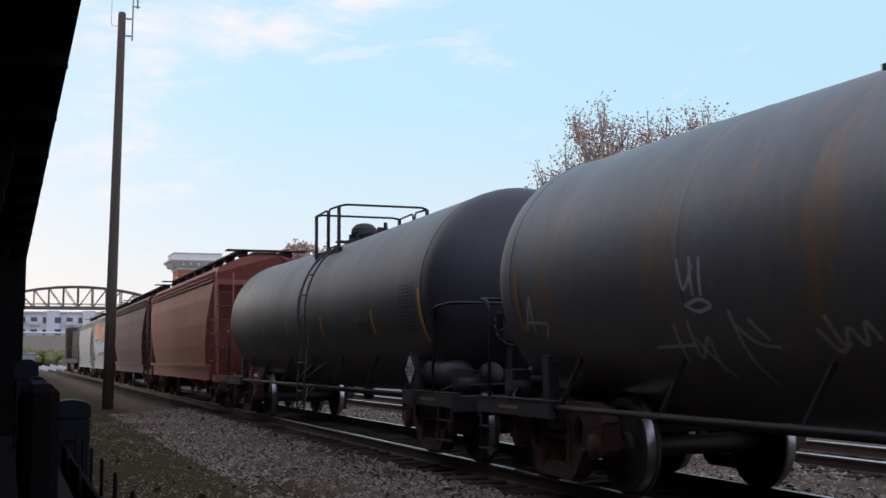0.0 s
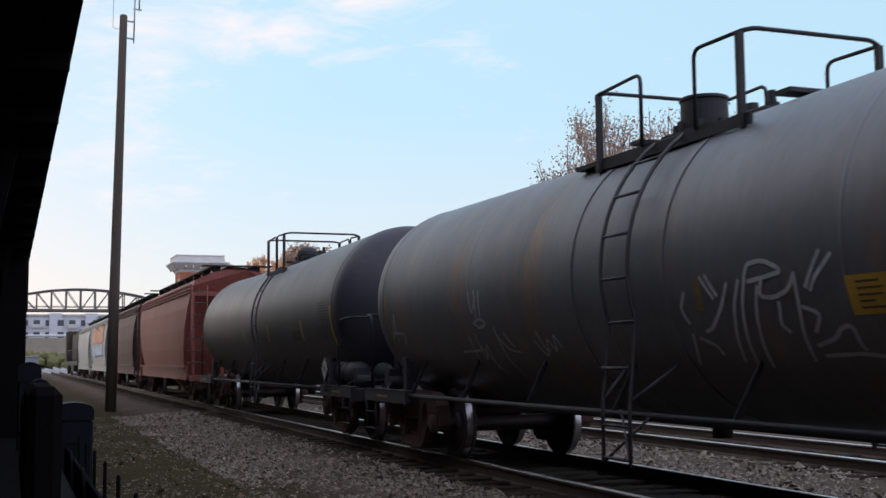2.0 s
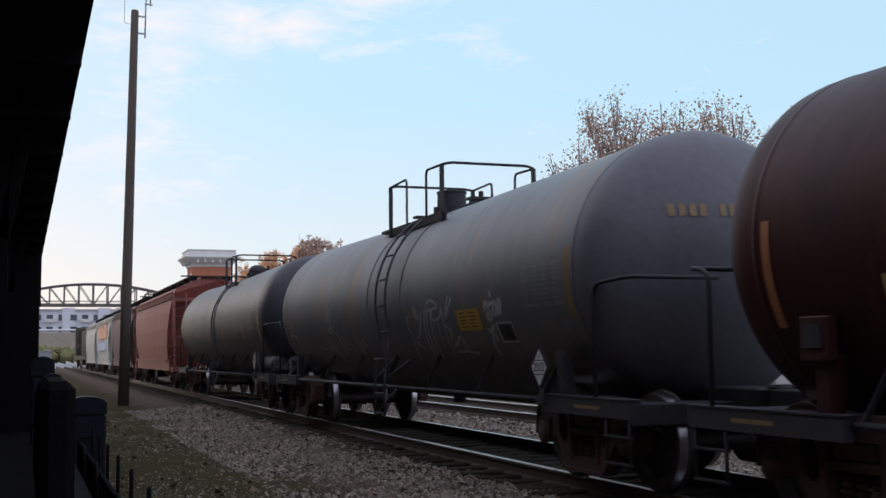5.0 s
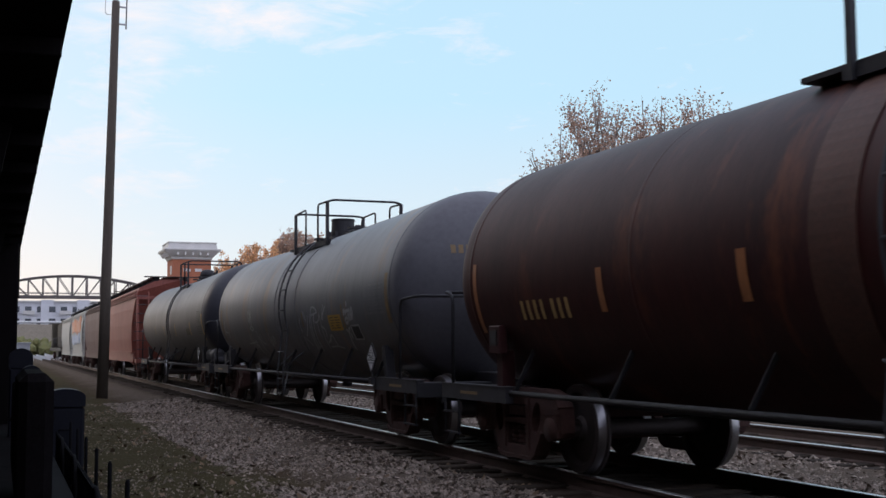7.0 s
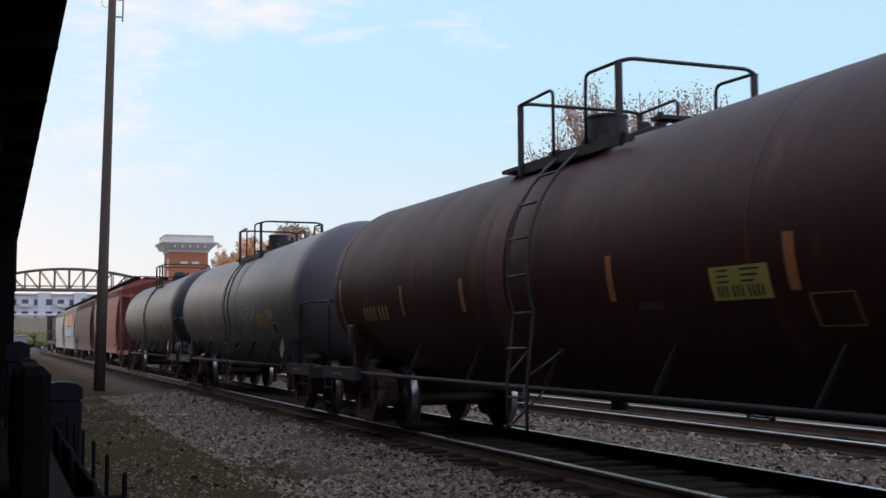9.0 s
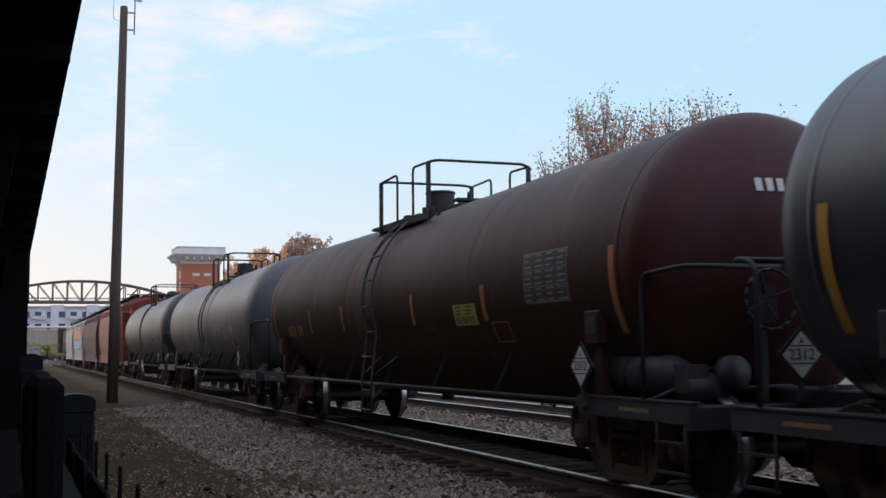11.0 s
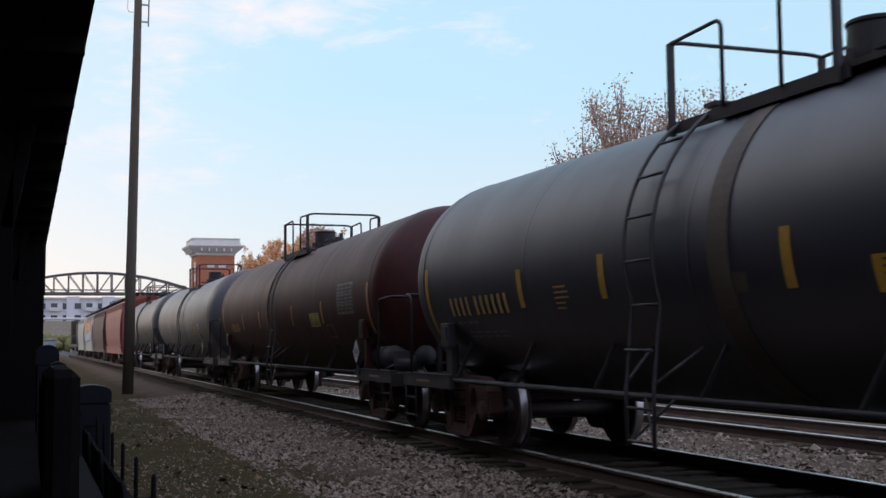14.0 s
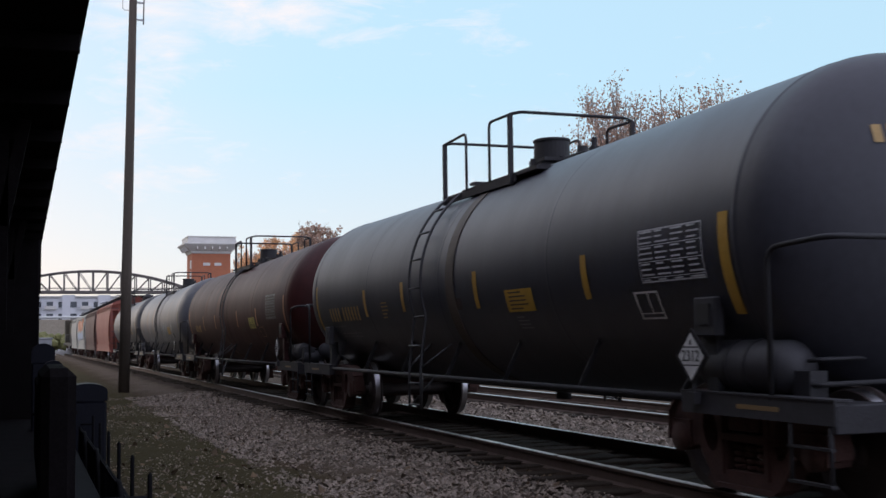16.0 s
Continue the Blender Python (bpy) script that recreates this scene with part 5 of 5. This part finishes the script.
scrawl("graffiti", car_b, cb, [[(2.48, -7.4), (2.44, -4.6), (2.27, -3.8), (2.10, -6.6), (2.08, -8.0), (2.26, -9.0), (2.45, -9.8)], [(2.30, -9.8), (2.36, -14.6), (2.20, -15.5), (2.02, -13.4), (1.94, -8.9)], [(2.16, -17.0), (2.21, -23.9), (2.15, -26.1)], [(1.94, -8.9), (1.95, -17.4), (2.02, -28.3), (2.04, -36.0)], [(1.92, -18.8), (1.76, -21.0), (1.88, -26.4)], [(1.66, -3.4), (1.84, -12.9)], [(1.55, -4.7), (1.73, -10.4), (1.80, -13.9)], [(1.92, -30.9), (1.71, -28.6), (1.63, -25.6), (1.51, -24.8), (1.51, -30.8), (1.49, -32.4)], [(1.90, -34.4), (1.53, -33.7), (1.24, -35.4)]], 0.034, "chalky white sprayed scrawl")
scrawl("graffiti", car_b, cb, [[(7.76, -0.4), (7.71, -11.9), (7.55, -3.0)], [(7.58, -0.1), (7.59, -12.2)], [(7.45, -0.6), (7.48, -12.4)], [(7.72, -15.7), (7.51, -13.5), (7.35, -16.4), (7.57, -18.5), (7.72, -15.7)], [(7.98, -22.2), (8.02, -36.5)], [(7.77, -21.5), (7.81, -36.5), (7.55, -25.8), (7.61, -41.2)], [(8.38, -30.6), (7.77, -29.8)], [(7.18, -18.6), (7.15, -36.4), (7.06, -45.8)], [(7.16, -23.3), (6.98, -30.2), (6.74, -31.3)], [(6.97, -21.7), (6.83, -28.4)], [(7.74, -27.7), (7.50, -43.7)]], 0.034, "chalky white sprayed tag")
scrawl("graffiti", car_b, cb, [[(6.15, -22.0), (6.06, -32.5), (5.96, -24.0), (5.85, -32.6), (5.79, -22.6), (5.71, -29.2)], [(6.26, -26), (6.13, -34), (6.00, -30)]], 0.034, "faint sprayed tag")
scrawl("graffiti", car_b, cb, [[(10.80, -12.0), (10.75, -22.7), (10.50, -5.6), (10.58, -22.9)], [(10.69, -17.7), (10.21, -18.8), (10.34, -24.4)]], 0.032, "faint sprayed tag")
scrawl("graffiti", car_b, cb, [[(0.52, -12.0), (0.51, -9.4), (0.45, -8.3), (0.42, -10.0)], [(0.47, -14.6), (0.38, -13.2), (0.35, -15.7), (0.42, -17.6), (0.49, -16.5), (0.47, -14.6)], [(0.31, -3.9), (0.31, -5.7)], [(0.42, -11.5), (0.37, -9.3), (0.29, -8.8)], [(0.31, -14.2), (0.24, -9.0), (0.19, -8.4), (0.18, -11.5), (0.22, -13.7)], [(0.14, -12.4), (0.11, -8.7), (0.06, -7.4), (0.03, -9.7), (0.08, -12.6), (0.13, -12.7)], [(0.29, -15.0), (0.18, -14.6), (0.09, -14.0)], [(0.58, -21.7), (0.52, -23.5), (0.40, -20.4)], [(0.52, -24.4), (0.61, -31.4), (0.61, -36.2)], [(0.45, -24.5), (0.45, -27.6)]], 0.05, "white sprayed tag beside the placard")

# third tank car
TANK_Z, TANK_K = 2.09, 0.0077
for y, d0, d1, w in ((-4.80, 6, -27, 0.0909), (-7.62, -3, -20, 0.104), (-9.71, -3, -19.5, 0.117), (-13.11, -2, -19, 0.104), (-15.53, -2, -19, 0.117), (-18.48, 6, -28, 0.104)):
    mark("reflective_strip", car_c, cc, ORANGE_TAPE, [(y - w / 2, y + w / 2, d0, d1)], "dirty orange reflective strip")
mark("placard", car_c, cc, PALE_YELLOW, [(-15.28, -14.58, -10.2, -21)], "pale yellow emergency placard")
panel_lines("placard_lines", car_c, cc, -14.64, -15.21, -10.6, -16, 3, INK, "small dark print", 8, False, 2).location.x = -0.002
stencil("placard_number", car_c, cc, -14.64, -15.21, -16.3, -20, (1, 1, 1, 0, 1, 1, 1, 0, 1, 1, 1, 1), INK, "dark bars of print")
panel_lines("data_panel", car_c, cc, -16.65, -17.63, 8.5, -13, 9, GREY_STENCIL, "dusty white stencilled data panel", 9)
mark("faded_panel", car_c, cc, BAND_RUST, [(-17.65, -16.63, 9, -13.5)], "paler square of paint", 0.003)
mark("inspection_frame", car_c, cc, ORANGE_TAPE, [(-16.08, -15.64, -20, -20.5), (-16.07, -15.64, -30, -30.5), (-16.08, -16.06, -20, -30), (-15.66, -15.64, -20, -30)], "faint red frame")
mark("stencil_lines", car_c, cc, BAND_RUST, [(-13.85, -13.51, -20, -23)], "faint bar of print")
stencil("lettering", car_c, cc, -5.88, -7.01, -13, -21.5, (1, 1, 1, 1, 0, 1, 1, 1), LETTER, "worn pale stencilled lettering")
placard_post(car_c, cc, -17.89)
placard_post(car_c, cc, -19.81, -0.42, 1.28, 90)

# fourth tank car
TANK_Z, TANK_K = 2.12, 0.010
stencil("lettering", car_d, cd, -22.03, -23.91, -10.3, -19.8, (1, 1, 1, 1, 0, 1, 1, 1, 1, 1, 1), LETTER, "gold stencilled lettering")
panel_lines("stencil_lines", car_d, cd, -22.11, -22.85, -22, -25.5, 1, GREY_STENCIL, "small faint print", 10, False, 4)
panel_lines("stencil_lines", car_d, cd, -22.37, -23.55, -28, -33, 2, GREY_STENCIL, "small faint print", 11, False, 5)
panel_lines("stencil_lines", car_d, cd, -25.05, -25.48, -9, -20.5, 5, LETTER, "small gold print", 12, False, 1)
for y, d0, d1, w in ((-21.29, 7, -30, 0.104), (-24.26, -0.5, -18, 0.117), (-26.12, 0.7, -16.7, 0.117), (-28.84, 0.4, -18, 0.117), (-31.59, 0, -17.7, 0.117), (-33.88, 7, -26.5, 0.13)):
    mark("reflective_strip", car_d, cd, TAPE, [(y - w / 2, y + w / 2, d0, d1)], "amber reflective strip")
mark("placard", car_d, cd, YELLOW, [(-30.37, -29.67, -10.5, -21)], "yellow emergency placard")
panel_lines("placard_lines", car_d, cd, -29.73, -30.32, -11, -20.5, 5, BAND_RUST, "small dark print", 13, False, 1).location.x = -0.002
panel_lines("stencil_lines", car_d, cd, -29.79, -30.17, -22.8, -30, 4, GREY_STENCIL, "small faint print", 14, False, 1)
panel_lines("data_panel", car_d, cd, -32.62, -33.59, 5.5, -13.5, 10, CHALK, "white stencilled data panel", 15)
mark("inspection_frame", car_d, cd, WHITE, [(-32.81, -32.42, -16.4, -17.2), (-32.81, -32.42, -26.4, -27.2), (-32.81, -32.79, -16.5, -27), (-32.45, -32.42, -16.5, -27), (-32.65, -32.63, -16.5, -25), (-32.81, -32.42, -24.6, -25.1)], "white stencil frame")
mark("stencil_lines", car_d, cd, BAND_RUST, [(-28.34, -28.01, -12, -18)], "faded patch of print")
placard_post(car_d, cd, -33.41)


def reservoir(car, y, x=-1.12, z=1.10, r=0.21, ln=0.98):
    bm = bmesh.new()
    h = ln / 2
    lathe(bm, [(-h - 0.09, 0), (-h - 0.07, r * 0.55), (-h, r * 0.93), (-h + 0.04, r), (h - 0.04, r), (h, r * 0.93), (h + 0.07, r * 0.55), (h + 0.09, 0)], 28, pose(x, y, z))
    tank = part("air_reservoir", bm, STEEL_GREY, car, "grey air brake reservoir")
    for k in (-0.12, 0.12):
        bm = bmesh.new()
        lathe(bm, [(y + k - 0.02, r + 0.002), (y + k - 0.02, r + 0.01), (y + k + 0.02, r + 0.01), (y + k + 0.02, r + 0.002)], 28, pose(x, 0, z), smooth=False)
        box(bm, (x, y + k, z - r - 0.03), (0.2, 0.05, 0.1))
        part("strap", bm, STEEL_DARK, tank)
    bm = bmesh.new()
    tube(bm, bend([(x - 0.05, y - h - 0.05, z - 0.1), (x - 0.05, y - h - 0.3, z - 0.12), (x + 0.9, y - h - 0.35, z - 0.1), (x + 1.4, y - h - 0.35, z - 0.3)], 0.08), 0.022)
    tube(bm, bend([(x + 0.05, y - h - 0.05, z + 0.05), (x + 0.05, y - h - 0.2, z + 0.06), (x + 1.1, y - h - 0.2, z + 0.08)], 0.08), 0.018)
    box(bm, (x, y - h - 0.14, z - 0.12), (0.16, 0.2, 0.2))
    part("brake_pipe", bm, STEEL_DARK, tank)


def brake_gear(car, h, s):
    """Hand-brake wheel, valve bodies and pipes on an end platform."""
    bm = bmesh.new()
    for k in range(16):
        a, b2 = k * math.tau / 16, (k + 1) * math.tau / 16
        tube(bm, [(-0.55 + 0.26 * math.cos(a), s * (h + 1.08), 1.75 + 0.26 * math.sin(a)), (-0.55 + 0.26 * math.cos(b2), s * (h + 1.08), 1.75 + 0.26 * math.sin(b2))], 0.014, 6)
    for k in range(4):
        a = k * math.tau / 4 + 0.4
        tube(bm, [(-0.55, s * (h + 1.0), 1.75), (-0.55 + 0.26 * math.cos(a), s * (h + 1.08), 1.75 + 0.26 * math.sin(a))], 0.01, 5)
    box(bm, (-0.55, s * (h + 0.96), 1.72), (0.22, 0.12, 0.34))
    bar(bm, (-0.55, s * (h + 0.94), 0.85), (-0.55, s * (h + 0.94), 1.6), 0.07, 0.07, (0, 1, 0))
    part("hand_brake", bm, STEEL_DARK, car, "hand-brake wheel on its post")
    bm = bmesh.new()
    lathe(bm, [(-0.2, 0), (-0.2, 0.13), (0.2, 0.13), (0.2, 0)], 16, pose(-0.95, s * (h + 0.62), 1.0, 0, 0, 90))
    box(bm, (-1.05, s * (h + 0.62), 1.08), (0.22, 0.2, 0.24))
    lathe(bm, [(-0.05, 0), (-0.05, 0.16), (0.05, 0.16), (0.08, 0.1), (0.08, 0)], 16, pose(-0.7, s * (h + 0.72), 1.12))
    tube(bm, bend([(-1.1, s * (h + 0.5), 1.0), (-1.25, s * (h + 0.35), 0.9), (-1.25, s * (h - 0.3), 0.75)], 0.1), 0.018)
    part("brake_valve", bm, STEEL_GREY, car, "brake valve with pipes")


reservoir(car_d, -33.83 - cd)
reservoir(car_c, -hc + 0.1, -1.0)
reservoir(car_a, -ha + 0.05, -1.0)
brake_gear(car_b, hb, 1)
brake_gear(car_c, hc, -1)
brake_gear(car_a, ha, -1)


def junction_box(car, y, z, paint, label):
    bm = bmesh.new()
    box(bm, (-1.33, y, z), (0.10, 0.29, 0.32))
    bx = part("equipment_box", bm, paint, car, label, 0.012)
    bm = bmesh.new()
    box(bm, (-1.385, y, z + 0.02), (0.02, 0.17, 0.17))
    part("box_plate", bm, INK, bx)
    bm = bmesh.new()
    box(bm, (-1.28, y, z - 0.38), (0.06, 0.14, 0.5))
    part("box_leg", bm, paint, bx)


junction_box(car_d, -21.85 - cd, 1.42, STEEL_GREY, "grey steel equipment box on the saddle")
junction_box(car_c, -5.23 - cc, 1.42, TANK_BROWN, "brown steel equipment box on the saddle")
junction_box(car_c, -18.02 - cc, 1.55, TANK_BROWN, "brown steel equipment box on the saddle")
junction_box(car_d, -33.53 - cd, 1.50, STEEL_GREY, "grey steel equipment box on the saddle")


def head_bars(name, car, h, x0, z0, cell, height, count, gaps, material, label):
    """Bars of lettering that hug the rear head."""
    bm = bmesh.new()
    zc = TANK_Z + TANK_K * (h + 0.5)

    def at(x, z):
        r = min(0.98, math.hypot(x, z - zc) / TANK_R)
        return bm.verts.new((x, -(h + 0.21 + 0.70 * math.sqrt(1 - r * r)), z))

    for k in range(count):
        if k not in gaps:
            x = x0 + cell * k
            bm.faces.new([at(x, z0), at(x + cell * 0.62, z0), at(x + cell * 0.62, z0 + height), at(x, z0 + height)])
    part(name, bm, material, car, label)


head_bars("lettering", car_d, hd, -0.68, 2.76, 0.115, 0.14, 10, (4,), LETTER, "gold stencilled lettering on the head")
TANK_Z, TANK_K = 2.13, 0.010
head_bars("lettering", car_b, hb, -0.75, 2.64, 0.105, 0.12, 10, (4,), WORN_TAPE, "gold stencilled lettering on the head")
TANK_Z, TANK_K = 2.09, 0.0077
head_bars("lettering", car_c, hc, -0.45, 2.72, 0.105, 0.12, 6, (), WHITE, "white stencilled lettering on the head")

# graffiti on the far white hopper
for z0, z1, m, w in ((2.3, 3.3, GRAFFITI_ORANGE, 7.6), (1.5, 2.2, GRAFFITI_BLUE, 7.0)):
    bm = bmesh.new()
    rng = random.Random(int(z0 * 10))
    for k in range(9):
        y = -w / 2 + w * k / 8
        box(bm, (-1.51, y, (z0 + z1) / 2 + rng.uniform(-0.12, 0.12)), (0.1, w / 8 * rng.uniform(0.7, 1.2), (z1 - z0) * rng.uniform(0.6, 1)), pose(0, 0, 0, rng.uniform(-12, 12)))
    part("graffiti", bm, m, hopper_white, "faded sprayed graffiti")

# ---- loose stones, ties ----
scatter("gravel", 36000, (2.75, 5.0), (4.6, 34.0), 0.018, STONE_MAT, "loose grey-brown ballast stones", "gravel", seed=4)
scatter("gravel", 13000, (7.6, 9.5), (4.0, 34.0), 0.025, STONE_MAT, "pale ballast between the tracks", "gravel", seed=5)
scatter("gravel", 7000, (0.95, 3.0), (5.0, 34.0), 0.012, STONE_MAT, "small stones trodden into the dirt", "gravel", seed=6)
scatter("fallen_leaves", 2600, (0.9, 5.2), (4.5, 34.0), 0.03, FALLEN, "dry fallen leaves on the gravel", "leaves", flat=0.12, seed=7)
build_ties(TRACK_1, 1.0, 170, 1)
build_ties(TRACK_2, 1.0, 120, 2)


# ---- the cars' cross-section ----
def fit_section(car, across, high):
    """Brings all of a car but its trucks to its true width and height; lengths stay."""
    done = set()
    todo = [ob for ob in car.children if not ob.name.startswith("truck")]
    while todo:
        ob = todo.pop()
        x, y, z = ob.location
        ob.location = (x * across, y, z * high)
        todo += list(ob.children)
        if ob.data.name not in done and ob.data is not RUNG and (ob.parent is car or ob.name.startswith(("brace", "stencil_line", "strap", "brake_pipe", "box_"))):
            done.add(ob.data.name)
            ob.data.transform(Matrix.Diagonal((across, 1, high, 1)))


for one, _ in CARS:
    fit_section(one, 0.934, 0.943)


# ---- the train's motion ----
def gone(t):
    """Metres that the train has gone at t, by a smooth curve through the rows."""
    i = min(max(int(np.searchsorted(GONE_T, t)) - 1, 0), len(GONE_T) - 2)
    T0, T1, s0, s1 = GONE_T[i], GONE_T[i + 1], GONE_S[i], GONE_S[i + 1]

    def slope(j):
        lo, hi = max(j - 1, 0), min(j + 1, len(GONE_T) - 1)
        return (GONE_S[hi] - GONE_S[lo]) / (GONE_T[hi] - GONE_T[lo])

    u, d = (t - T0) / (T1 - T0), T1 - T0
    return (2 * u ** 3 - 3 * u * u + 1) * s0 + (u ** 3 - 2 * u * u + u) * d * slope(i) + (3 * u * u - 2 * u ** 3) * s1 + (u ** 3 - u * u) * d * slope(i + 1)


def motions():
    steps = [i * 0.5 for i in range(33)]
    for car, c in CARS:
        walk(car, [(t, pose(TRACK, c + gone(t), 0)) for t in steps])
    steps = [i * 0.2 for i in range(81)]
    for ws in ROLLING:
        y = ws.matrix_basis.translation.y
        walk(ws, [(t, pose(0, y, WHEEL_R, -math.degrees(gone(t) / WHEEL_R))) for t in steps])


motions()
